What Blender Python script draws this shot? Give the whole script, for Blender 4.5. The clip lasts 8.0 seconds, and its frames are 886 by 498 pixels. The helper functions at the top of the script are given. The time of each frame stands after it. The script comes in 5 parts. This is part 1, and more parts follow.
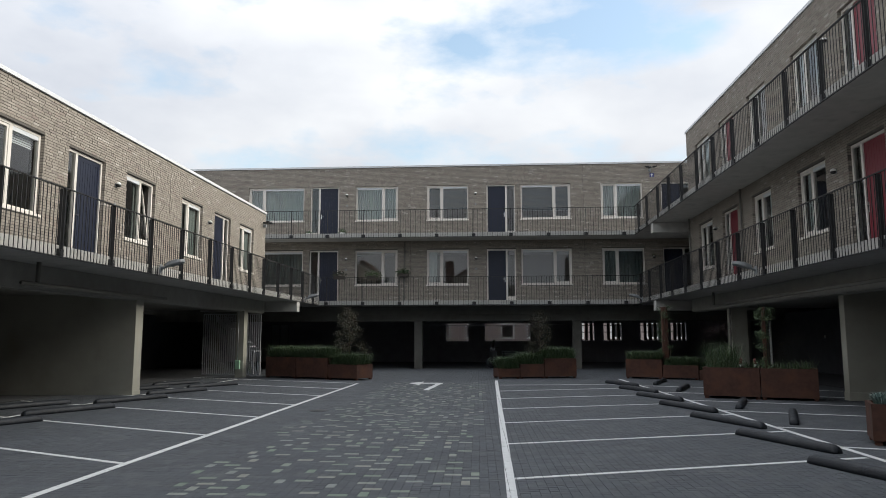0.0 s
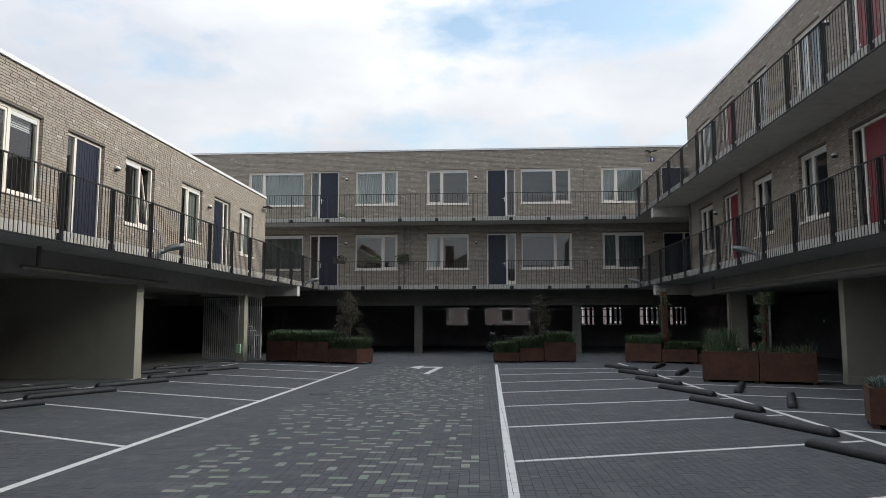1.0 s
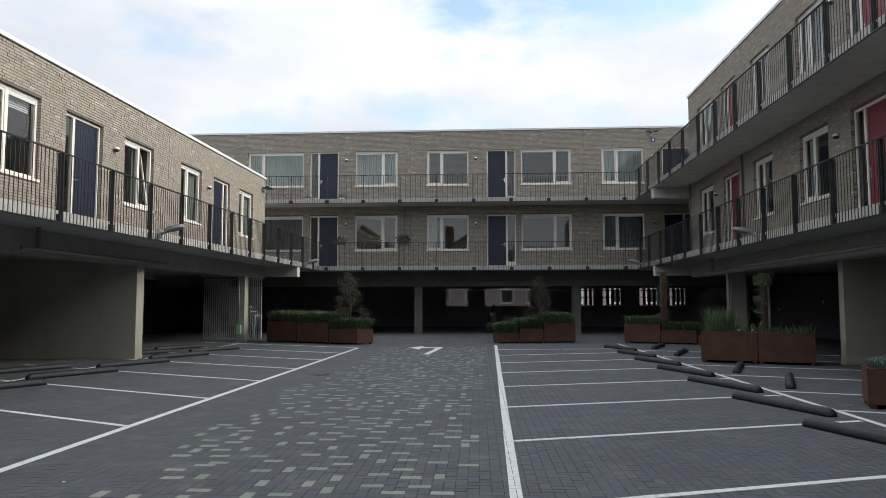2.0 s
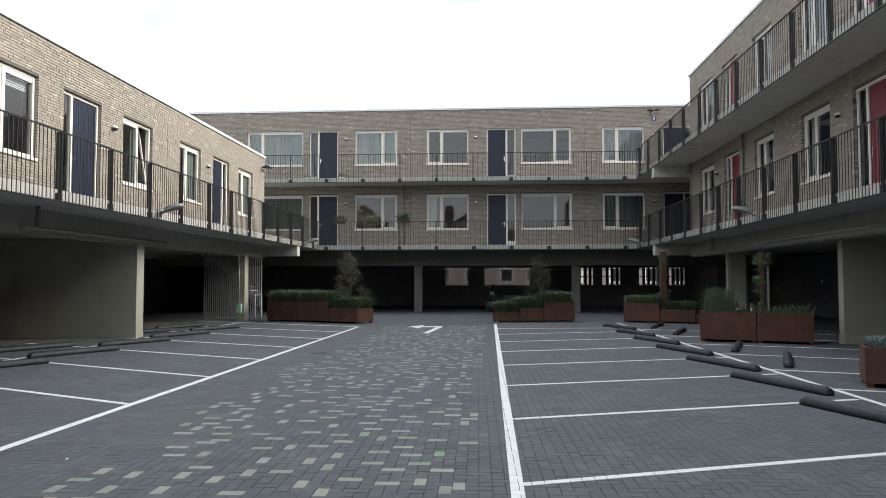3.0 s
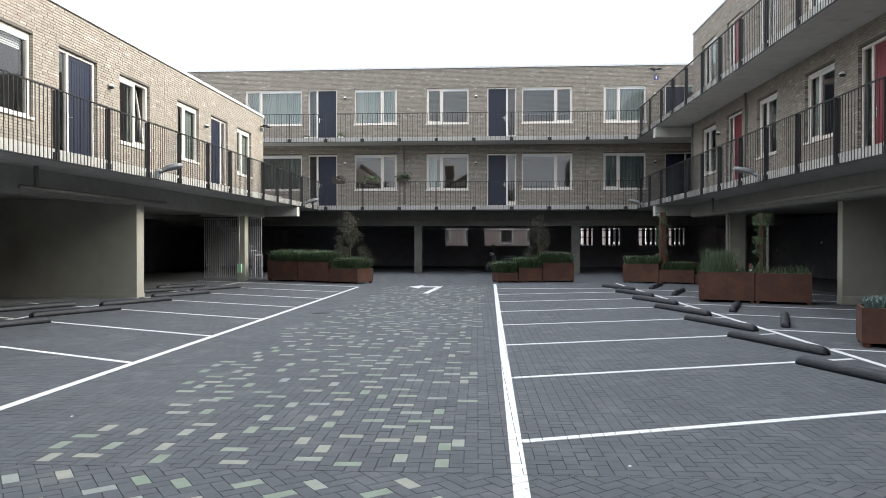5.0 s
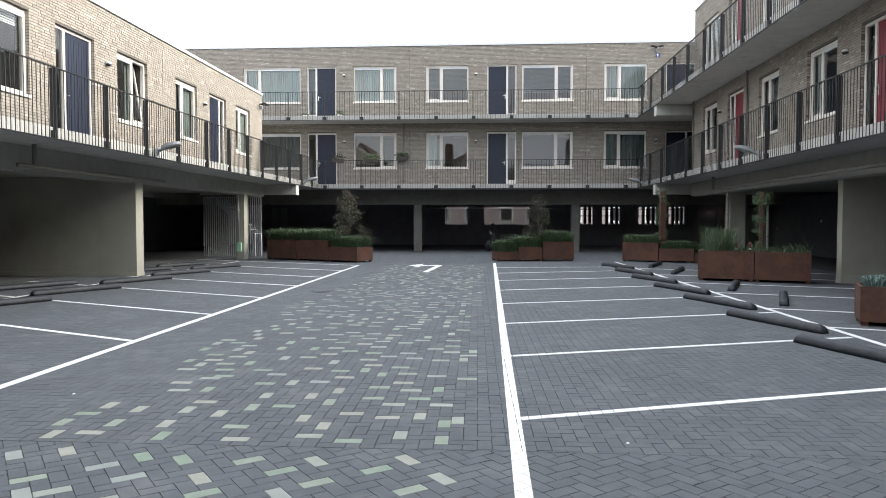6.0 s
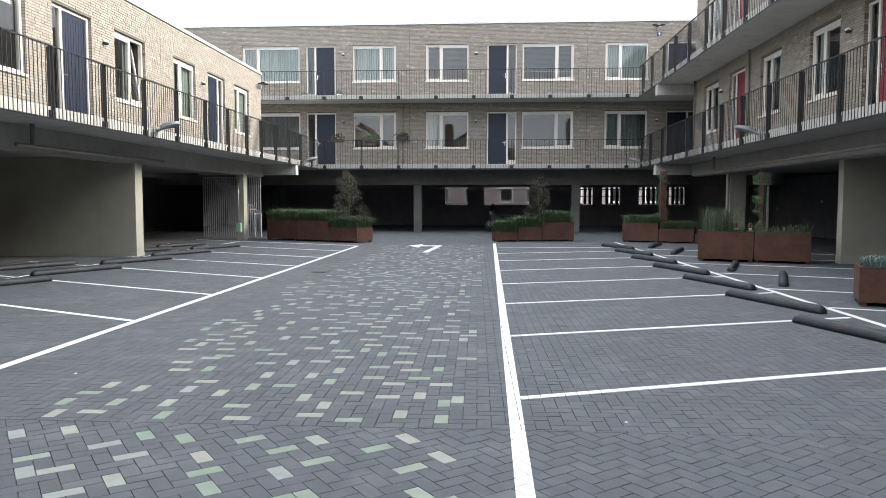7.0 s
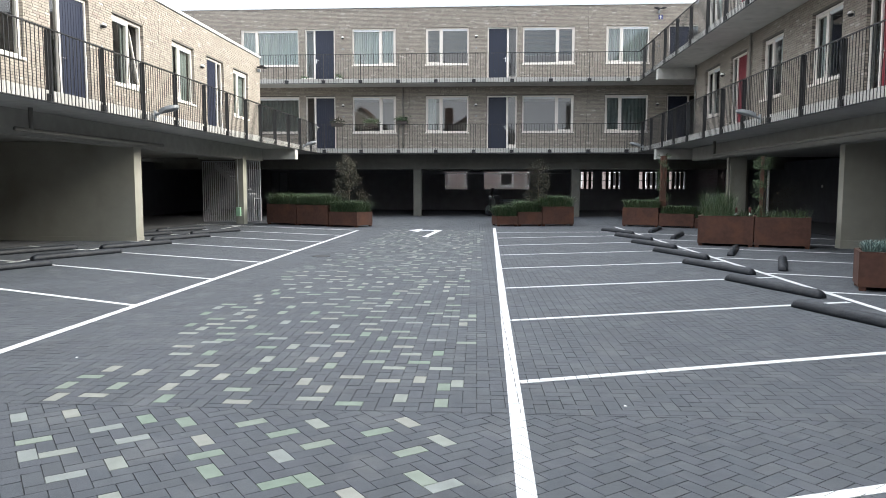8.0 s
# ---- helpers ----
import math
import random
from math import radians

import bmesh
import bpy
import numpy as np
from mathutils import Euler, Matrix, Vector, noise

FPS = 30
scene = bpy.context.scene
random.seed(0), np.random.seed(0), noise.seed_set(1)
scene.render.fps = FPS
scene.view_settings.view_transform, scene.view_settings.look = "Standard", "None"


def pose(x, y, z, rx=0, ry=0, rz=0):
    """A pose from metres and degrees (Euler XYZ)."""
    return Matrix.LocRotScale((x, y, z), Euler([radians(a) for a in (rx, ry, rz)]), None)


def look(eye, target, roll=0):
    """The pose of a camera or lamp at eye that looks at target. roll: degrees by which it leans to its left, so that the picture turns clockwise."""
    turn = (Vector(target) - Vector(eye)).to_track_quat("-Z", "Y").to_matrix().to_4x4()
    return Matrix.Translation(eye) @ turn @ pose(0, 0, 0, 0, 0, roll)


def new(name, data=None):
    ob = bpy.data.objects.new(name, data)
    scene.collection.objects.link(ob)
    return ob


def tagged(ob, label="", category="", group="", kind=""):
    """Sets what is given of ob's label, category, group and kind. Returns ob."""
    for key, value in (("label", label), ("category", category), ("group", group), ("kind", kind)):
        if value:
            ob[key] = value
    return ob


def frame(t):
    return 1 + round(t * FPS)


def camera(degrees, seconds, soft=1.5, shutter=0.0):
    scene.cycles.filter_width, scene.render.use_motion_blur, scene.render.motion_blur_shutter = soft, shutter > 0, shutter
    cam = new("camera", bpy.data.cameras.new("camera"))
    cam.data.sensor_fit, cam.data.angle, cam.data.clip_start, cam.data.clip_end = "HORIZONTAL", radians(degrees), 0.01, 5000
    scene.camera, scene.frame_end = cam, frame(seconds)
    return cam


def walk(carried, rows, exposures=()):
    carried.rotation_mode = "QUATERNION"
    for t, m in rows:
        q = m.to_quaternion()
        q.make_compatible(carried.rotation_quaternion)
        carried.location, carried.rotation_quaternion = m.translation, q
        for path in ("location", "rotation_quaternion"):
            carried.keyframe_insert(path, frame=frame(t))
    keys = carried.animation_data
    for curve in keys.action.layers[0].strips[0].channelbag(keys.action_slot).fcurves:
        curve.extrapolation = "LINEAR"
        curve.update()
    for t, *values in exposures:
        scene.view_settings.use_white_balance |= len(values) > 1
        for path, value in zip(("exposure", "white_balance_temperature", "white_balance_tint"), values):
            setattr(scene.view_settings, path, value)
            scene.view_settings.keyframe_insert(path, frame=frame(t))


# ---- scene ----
cam = camera(63.68, 8.0, soft=0.9)
# tripod at eye height, tilting slowly down; rows: seconds, pitch, yaw, roll
TILT = [(0.0, 7.08, 3.76, 0.09), (0.5, 6.51, 3.76, 0.09), (1.0, 5.83, 3.76, 0.08), (1.5, 5.11, 3.76, 0.07), (3.0, 2.64, 3.74, 0.03),
        (3.5, 1.90, 3.74, 0.02), (4.0, 1.08, 3.73, 0.0), (4.5, 0.29, 3.73, -0.02), (6.0, -2.25, 3.70, -0.06), (6.5, -3.05, 3.69, -0.07),
        (7.0, -3.83, 3.69, -0.08), (7.5, -4.54, 3.69, -0.09), (8.0, -5.07, 3.68, -0.1)]
EXPOSURE = [(0.0, -0.26, 6250, 10), (1.7, -0.2, 6250, 10), (3.0, 0.36, 6300, 10), (4.5, 0.72, 6250, 10), (6.0, 0.96, 6200, 10), (8.0, 1.08, 6200, 10)]
walk(cam, [(t, pose(0, 0, 1.5, 90 + p, r, y)) for t, p, y, r in TILT], EXPOSURE)

# ---- sky and sun ----
SUN_AZ, SUN_EL = 85.0, 27.0          # degrees clockwise from +y, and above the horizon
world = bpy.data.worlds.new("sky")
scene.world = world
world.use_nodes = True
wn, wl = world.node_tree.nodes, world.node_tree.links
wn.clear()
w_out = wn.new("ShaderNodeOutputWorld")
w_bg = wn.new("ShaderNodeBackground")
w_sky = wn.new("ShaderNodeTexSky")
w_sky.sky_type, w_sky.sun_disc = "NISHITA", False
w_sky.sun_elevation, w_sky.sun_rotation = radians(SUN_EL), radians(SUN_AZ)
w_co = wn.new("ShaderNodeTexCoord")
w_map = wn.new("ShaderNodeMapping")
w_map.inputs["Scale"].default_value = (1.0, 1.0, 2.2)
w_map.inputs["Location"].default_value = (0.35, 0.1, 0.62)
w_n1 = wn.new("ShaderNodeTexNoise")
w_n1.inputs["Scale"].default_value, w_n1.inputs["Detail"].default_value, w_n1.inputs["Roughness"].default_value = 2.6, 9, 0.55
w_r1 = wn.new("ShaderNodeValToRGB")
w_r1.color_ramp.elements[0].position, w_r1.color_ramp.elements[1].position = 0.36, 0.48
w_n2 = wn.new("ShaderNodeTexNoise")
w_n2.inputs["Scale"].default_value, w_n2.inputs["Detail"].default_value = 3.4, 6
w_r2 = wn.new("ShaderNodeValToRGB")
w_r2.color_ramp.elements[0].position, w_r2.color_ramp.elements[1].position = 0.3, 0.62
w_r2.color_ramp.elements[0].color, w_r2.color_ramp.elements[1].color = (9.6, 9.9, 10.5, 1), (13.2, 13.2, 13.1, 1)
w_mix = wn.new("ShaderNodeMix")
w_mix.data_type = "RGBA"
w_blue = wn.new("ShaderNodeMix")
w_blue.data_type, w_blue.blend_type = "RGBA", "MULTIPLY"
w_blue.inputs["Factor"].default_value = 1.0
w_blue.inputs["B"].default_value = (4.4, 3.9, 3.2, 1)
wl.new(w_co.outputs["Generated"], w_map.inputs["Vector"])
wl.new(w_map.outputs["Vector"], w_n1.inputs["Vector"])
wl.new(w_map.outputs["Vector"], w_n2.inputs["Vector"])
w_dot = wn.new("ShaderNodeVectorMath")
w_dot.operation = "DOT_PRODUCT"
w_dot.inputs[1].default_value = Vector((0.14, 0.92, 0.36)).normalized()
wl.new(w_co.outputs["Generated"], w_dot.inputs[0])
w_gap = wn.new("ShaderNodeMapRange")
w_gap.interpolation_type = "SMOOTHSTEP"
w_gap.inputs["From Min"].default_value, w_gap.inputs["From Max"].default_value = 0.93, 1.0
w_gap.inputs["To Min"].default_value, w_gap.inputs["To Max"].default_value = 0.1, -0.13
wl.new(w_dot.outputs["Value"], w_gap.inputs["Value"])
w_sum = wn.new("ShaderNodeMath")
w_sum.operation = "ADD"
wl.new(w_n1.outputs["Fac"], w_sum.inputs[0])
wl.new(w_gap.outputs["Result"], w_sum.inputs[1])
# clearing towards the south
w_dot2 = wn.new("ShaderNodeVectorMath")
w_dot2.operation = "DOT_PRODUCT"
w_dot2.inputs[1].default_value = Vector((0.05, -0.97, 0.22)).normalized()
wl.new(w_co.outputs["Generated"], w_dot2.inputs[0])
w_clear = wn.new("ShaderNodeMapRange")
w_clear.interpolation_type = "SMOOTHSTEP"
w_clear.inputs["From Min"].default_value, w_clear.inputs["From Max"].default_value = 0.6, 1.0
w_clear.inputs["To Min"].default_value, w_clear.inputs["To Max"].default_value = 0.0, -0.13
wl.new(w_dot2.outputs["Value"], w_clear.inputs["Value"])
w_sum2 = wn.new("ShaderNodeMath")
w_sum2.operation = "ADD"
wl.new(w_sum.outputs[0], w_sum2.inputs[0])
wl.new(w_clear.outputs["Result"], w_sum2.inputs[1])
wl.new(w_sum2.outputs[0], w_r1.inputs["Fac"])
wl.new(w_n2.outputs["Fac"], w_r2.inputs["Fac"])
wl.new(w_sky.outputs["Color"], w_blue.inputs["A"])
wl.new(w_r1.outputs["Color"], w_mix.inputs["Factor"])
wl.new(w_blue.outputs["Result"], w_mix.inputs["A"])
wl.new(w_r2.outputs["Color"], w_mix.inputs["B"])
w_sep = wn.new("ShaderNodeSeparateXYZ")
wl.new(w_co.outputs["Generated"], w_sep.inputs["Vector"])
w_zen = wn.new("ShaderNodeMapRange")
w_zen.inputs["From Min"].default_value, w_zen.inputs["From Max"].default_value = 0.0, 1.0
w_zen.inputs["To Min"].default_value, w_zen.inputs["To Max"].default_value = 0.8, 1.85
wl.new(w_sep.outputs["Z"], w_zen.inputs["Value"])
w_over = wn.new("ShaderNodeMix")
w_over.data_type, w_over.blend_type = "RGBA", "MULTIPLY"
w_over.inputs["Factor"].default_value = 1.0
wl.new(w_mix.outputs["Result"], w_over.inputs["A"])
wl.new(w_zen.outputs["Result"], w_over.inputs["B"])
wl.new(w_over.outputs["Result"], w_bg.inputs["Color"])
w_bg.inputs["Strength"].default_value = 0.08
wl.new(w_bg.outputs["Background"], w_out.inputs["Surface"])

sun_data = bpy.data.lights.new("sun", "SUN")
sun_data.energy, sun_data.angle, sun_data.color = 5.0, radians(36), (1.0, 0.93, 0.79)
sun = new("sun", sun_data)
sa, se = radians(SUN_AZ), radians(SUN_EL)
SUN_DIR = Vector((math.sin(sa) * math.cos(se), math.cos(sa) * math.cos(se), math.sin(se)))
sun.matrix_world = look(SUN_DIR * 60, (0, 0, 0))


# ---- materials ----
def material(name, base, rough=0.7, metal=0.0, noise_scale=6.0, noise_amount=0.25, bump=0.15, bump_scale=60.0,
             island=None, objects=None, stain=None, specular=0.4):
    """Principled material with variation at two scales; island / objects: a colour ramp over pieces."""
    m = bpy.data.materials.new(name)
    m.use_nodes = True
    n, l = m.node_tree.nodes, m.node_tree.links
    b = n["Principled BSDF"]
    b.inputs["Roughness"].default_value, b.inputs["Metallic"].default_value = rough, metal
    b.inputs["Specular IOR Level"].default_value = specular
    co = n.new("ShaderNodeTexCoord")
    geo = n.new("ShaderNodeNewGeometry")
    vec = geo.outputs["Position"]
    ramp_in = None
    if island:
        ramp = n.new("ShaderNodeValToRGB")
        ramp.color_ramp.interpolation = "CONSTANT"
        while len(ramp.color_ramp.elements) < len(island):
            ramp.color_ramp.elements.new(0.5)
        for e, (p, c) in zip(ramp.color_ramp.elements, island):
            e.position, e.color = p, (*c, 1)
        if objects:
            info = n.new("ShaderNodeObjectInfo")
            l.new(info.outputs["Random"], ramp.inputs["Fac"])
        else:
            l.new(geo.outputs["Random Per Island"], ramp.inputs["Fac"])
        ramp_in = ramp.outputs["Color"]
    t1 = n.new("ShaderNodeTexNoise")
    t1.inputs["Scale"].default_value, t1.inputs["Detail"].default_value = noise_scale, 5
    t2 = n.new("ShaderNodeTexNoise")
    t2.inputs["Scale"].default_value, t2.inputs["Detail"].default_value = noise_scale * 0.13, 4
    l.new(vec, t1.inputs["Vector"])
    l.new(vec, t2.inputs["Vector"])
    add = n.new("ShaderNodeMath")
    add.operation = "ADD"
    l.new(t1.outputs["Fac"], add.inputs[0])
    l.new(t2.outputs["Fac"], add.inputs[1])
    mr = n.new("ShaderNodeMapRange")
    mr.inputs["From Min"].default_value, mr.inputs["From Max"].default_value = 0.6, 1.4
    mr.inputs["To Min"].default_value, mr.inputs["To Max"].default_value = 1 - noise_amount, 1 + noise_amount
    l.new(add.outputs[0], mr.inputs["Value"])
    mul = n.new("ShaderNodeMix")
    mul.data_type, mul.blend_type = "RGBA", "MULTIPLY"
    mul.inputs["Factor"].default_value = 1.0
    mul.inputs["A"].default_value = (*base, 1)
    if ramp_in:
        l.new(ramp_in, mul.inputs["A"])
    l.new(mr.outputs["Result"], mul.inputs["B"])
    col = mul.outputs["Result"]
    if stain:
        t3 = n.new("ShaderNodeTexNoise")
        t3.inputs["Scale"].default_value, t3.inputs["Detail"].default_value = stain[1], 7
        l.new(vec, t3.inputs["Vector"])
        r3 = n.new("ShaderNodeValToRGB")
        r3.color_ramp.elements[0].position, r3.color_ramp.elements[1].position = stain[2], stain[3]
        l.new(t3.outputs["Fac"], r3.inputs["Fac"])
        mx = n.new("ShaderNodeMix")
        mx.data_type = "RGBA"
        l.new(r3.outputs["Color"], mx.inputs["Factor"])
        l.new(col, mx.inputs["A"])
        mx.inputs["B"].default_value = (*stain[0], 1)
        col = mx.outputs["Result"]
    l.new(col, b.inputs["Base Color"])
    if bump:
        t4 = n.new("ShaderNodeTexNoise")
        t4.inputs["Scale"].default_value, t4.inputs["Detail"].default_value = bump_scale, 4
        l.new(vec, t4.inputs["Vector"])
        bp = n.new("ShaderNodeBump")
        bp.inputs["Strength"].default_value, bp.inputs["Distance"].default_value = bump, 0.01
        l.new(t4.outputs["Fac"], bp.inputs["Height"])
        l.new(bp.outputs["Normal"], b.inputs["Normal"])
    return m


def glass_material(name, tint, ior=1.5):
    m = bpy.data.materials.new(name)
    m.use_nodes = True
    n, l = m.node_tree.nodes, m.node_tree.links
    n.clear()
    out = n.new("ShaderNodeOutputMaterial")
    mix = n.new("ShaderNodeMixShader")
    fr = n.new("ShaderNodeFresnel")
    fr.inputs["IOR"].default_value = ior
    tr = n.new("ShaderNodeBsdfTransparent")
    tr.inputs["Color"].default_value = (*tint, 1)
    gl = n.new("ShaderNodeBsdfGlossy")
    gl.inputs["Roughness"].default_value = 0.015
    l.new(fr.outputs["Fac"], mix.inputs["Fac"])
    l.new(tr.outputs["BSDF"], mix.inputs[1])
    l.new(gl.outputs["BSDF"], mix.inputs[2])
    l.new(mix.outputs["Shader"], out.inputs["Surface"])
    return m


BRICKS = [(0.0, (0.264, 0.238, 0.205)), (0.2, (0.292, 0.264, 0.227)), (0.4, (0.275, 0.247, 0.212)), (0.58, (0.306, 0.277, 0.240)),
          (0.74, (0.288, 0.251, 0.218)), (0.86, (0.234, 0.207, 0.183)), (0.93, (0.259, 0.218, 0.192)), (0.965, (0.383, 0.351, 0.315))]
M_BRICK = material("buff_brick", (0.3, 0.26, 0.2), 0.88, noise_scale=30, noise_amount=0.12, bump=0.4, bump_scale=120, island=BRICKS)
M_BRICK_PIECE = material("buff_brick_piece", (0.3, 0.26, 0.2), 0.88, noise_scale=30, noise_amount=0.12, bump=0.4, bump_scale=120, island=BRICKS, objects=True)
M_BRICK_DARK = material("brown_brick", (0.12, 0.08, 0.065), 0.9, noise_scale=10, noise_amount=0.25, bump=0.3)
M_FAR_WALL = material("pinkish_far_brick", (0.36, 0.30, 0.285), 0.9, noise_scale=3, noise_amount=0.2, bump=0.1)
M_MORTAR = material("mortar", (0.13, 0.12, 0.108), 0.95, noise_scale=9, noise_amount=0.2, bump=0.3, bump_scale=150)
M_CONCRETE = material("grey_concrete", (0.3, 0.295, 0.27), 0.85, noise_scale=4, noise_amount=0.16, bump=0.2, bump_scale=40, stain=((0.24, 0.235, 0.215), 1.3, 0.55, 0.8))
M_PIPE = material("grey_pvc", (0.17, 0.165, 0.15), 0.55, noise_amount=0.15, bump=0)
M_DECK = material("deck_concrete", (0.42, 0.415, 0.395), 0.8, noise_scale=3, noise_amount=0.14, bump=0.15, bump_scale=50, stain=((0.29, 0.285, 0.27), 2.1, 0.55, 0.85))
M_PAINTED_CONCRETE = material("painted_concrete", (0.33, 0.322, 0.278), 0.8, noise_scale=2.5, noise_amount=0.1, bump=0.12, bump_scale=35, stain=((0.25, 0.242, 0.2), 0.9, 0.45, 0.8))
# concrete with the shade under the rear gallery put into its colour
M_SHADE_CONCRETE = material("shade_toned_concrete", (0.115, 0.112, 0.1), 0.88, noise_scale=4, noise_amount=0.2, bump=0.25, bump_scale=40, stain=((0.08, 0.077, 0.068), 1.5, 0.5, 0.8))
# car deck side walls: deep shade and bluish haze put into the base colour
M_SHADE_WALL = material("shade_toned_wall", (0.09, 0.094, 0.11), 0.9, noise_scale=2, noise_amount=0.25)
M_DARK_WALL = material("dark_wall", (0.32, 0.32, 0.35), 0.9, noise_scale=2, noise_amount=0.2)
M_ROOM = material("room_plaster", (0.35, 0.34, 0.32), 0.9, noise_scale=2, noise_amount=0.1, bump=0.05)
M_STEEL = material("anthracite_steel", (0.015, 0.016, 0.018), 0.5, 0.0, noise_scale=20, noise_amount=0.25, bump=0.05)
M_GALV = material("galvanised_steel", (0.42, 0.43, 0.45), 0.45, 0.5, noise_scale=18, noise_amount=0.2, bump=0.05)
M_GATE = material("light_grey_steel", (0.33, 0.34, 0.36), 0.5, 0.0, noise_scale=18, noise_amount=0.15, bump=0.05)
M_ALU = material("coping_aluminium", (0.6, 0.62, 0.64), 0.4, 0.0, noise_scale=5, noise_amount=0.12, bump=0.05)
M_FRAME = material("cream_frame_paint", (0.66, 0.625, 0.58), 0.45, noise_scale=6, noise_amount=0.06, bump=0.04)
M_NAVY = material("navy_door_paint", (0.010, 0.014, 0.031), 0.45, noise_scale=3, noise_amount=0.12, bump=0.03)
M_RED = material("red_door_paint", (0.155, 0.013, 0.024), 0.45, noise_scale=3, noise_amount=0.12, bump=0.03)
M_GLASS = glass_material("window_glass", (0.8, 0.875, 0.87), 2.05)
M_CHROME = material("brushed_chrome", (0.7, 0.7, 0.7), 0.25, 1.0, noise_amount=0.05, bump=0)
M_CURTAIN = material("pale_curtain", (0.62, 0.63, 0.62), 0.95, noise_scale=8, noise_amount=0.1, bump=0.1)
M_SHEER = material("grey_green_sheer", (0.25, 0.28, 0.27), 0.95, noise_scale=8, noise_amount=0.12, bump=0.1)
M_BLIND = material("blue_grey_blind", (0.13, 0.17, 0.195), 0.9, noise_scale=8, noise_amount=0.08, bump=0.05)
M_WHITE = material("white_plastic", (0.78, 0.78, 0.76), 0.4, noise_amount=0.05, bump=0)
M_BLACK = material("black_plastic", (0.02, 0.02, 0.022), 0.45, noise_amount=0.2, bump=0.05)
M_LAMP = material("grey_lamp_housing", (0.24, 0.255, 0.265), 0.5, noise_amount=0.1, bump=0)
M_CORTEN = material("corten_steel", (0.064, 0.029, 0.02), 0.85, noise_scale=11, noise_amount=0.35, bump=0.25, bump_scale=90, stain=((0.10, 0.042, 0.023), 2.4, 0.5, 0.8))
M_RUBBER = material("dark_rubber", (0.014, 0.017, 0.022), 0.55, noise_scale=9, noise_amount=0.4, bump=0.8, bump_scale=45, stain=((0.032, 0.034, 0.038), 5, 0.52, 0.75), specular=0.35)
M_SOIL = material("dark_soil", (0.035, 0.025, 0.018), 0.95, noise_scale=20, noise_amount=0.4, bump=0.6, bump_scale=60)
PAVE = [(0.0, (0.062, 0.068, 0.078)), (0.3, (0.057, 0.064, 0.073)), (0.55, (0.065, 0.072, 0.080)), (0.8, (0.059, 0.065, 0.072)), (0.95, (0.073, 0.079, 0.086))]
GREEN = [(0.0, (0.191, 0.221, 0.182)), (0.25, (0.215, 0.231, 0.204)), (0.5, (0.165, 0.202, 0.162)), (0.65, (0.228, 0.232, 0.202)), (0.8, (0.203, 0.221, 0.207)), (0.93, (0.158, 0.201, 0.157))]
M_PAVER = material("anthracite_paver", (0.07, 0.07, 0.08), 0.75, noise_scale=7, noise_amount=0.22, bump=0.35, bump_scale=160, island=PAVE, stain=((0.125, 0.128, 0.132), 2.2, 0.54, 0.92))
M_PAVER_PIECE = material("anthracite_paver_piece", (0.07, 0.07, 0.08), 0.75, noise_scale=7, noise_amount=0.22, bump=0.35, bump_scale=160, island=PAVE, objects=True, stain=((0.125, 0.128, 0.132), 2.2, 0.54, 0.92))
M_GREEN = material("green_paver", (0.3, 0.35, 0.27), 0.75, noise_scale=9, noise_amount=0.2, bump=0.3, bump_scale=160, island=GREEN)
M_GREEN_PIECE = material("green_paver_piece", (0.3, 0.35, 0.27), 0.75, noise_scale=9, noise_amount=0.2, bump=0.3, bump_scale=160, island=GREEN, objects=True)
M_JOINT = material("joint_sand", (0.045, 0.045, 0.046), 0.95, noise_scale=25, noise_amount=0.4, bump=0.5, bump_scale=200)
M_GROUND = material("distant_paving", (0.075, 0.077, 0.082), 0.85, noise_scale=5, noise_amount=0.25, bump=0.2)
M_PAINT = material("road_paint", (0.60, 0.61, 0.61), 0.7, noise_scale=30, noise_amount=0.12, bump=0.2, bump_scale=150, stain=((0.25, 0.25, 0.25), 9, 0.6, 0.85))
LEAVES = [(0.0, (0.042, 0.074, 0.034)), (0.35, (0.062, 0.102, 0.047)), (0.65, (0.088, 0.128, 0.062)), (0.88, (0.14, 0.155, 0.088))]
OLIVE = [(0.0, (0.026, 0.030, 0.017)), (0.4, (0.038, 0.040, 0.022)), (0.7, (0.053, 0.044, 0.027)), (0.88, (0.075, 0.044, 0.032))]
BLUEGRASS = [(0.0, (0.10, 0.16, 0.15)), (0.5, (0.14, 0.20, 0.185)), (0.8, (0.18, 0.23, 0.20))]
PURPLE = [(0.0, (0.07, 0.045, 0.045)), (0.5, (0.10, 0.065, 0.063)), (0.8, (0.12, 0.095, 0.08))]
M_GRASS = material("green_grass", (0.05, 0.1, 0.04), 0.6, noise_amount=0.2, bump=0, island=LEAVES)
M_LEAF = material("dark_green_leaf", (0.05, 0.1, 0.04), 0.55, noise_amount=0.2, bump=0, island=LEAVES)
M_OLIVE = material("bronze_leaf", (0.08, 0.08, 0.04), 0.6, noise_amount=0.2, bump=0, island=OLIVE)
M_BLUEGRASS = material("blue_green_grass", (0.1, 0.16, 0.15), 0.7, noise_amount=0.2, bump=0, island=BLUEGRASS)
M_PURPLE = material("purple_seed_heads", (0.14, 0.08, 0.09), 0.7, noise_amount=0.2, bump=0, island=PURPLE)
M_BARK = material("bark", (0.06, 0.045, 0.033), 0.9, noise_scale=30, noise_amount=0.3, bump=0.5, bump_scale=60)
M_BLUE_SIGN = material("blue_sign", (0.045, 0.055, 0.2), 0.5, noise_amount=0.08, bump=0)
M_MINT = material("mint_green_box", (0.32, 0.52, 0.36), 0.5, noise_amount=0.08, bump=0)
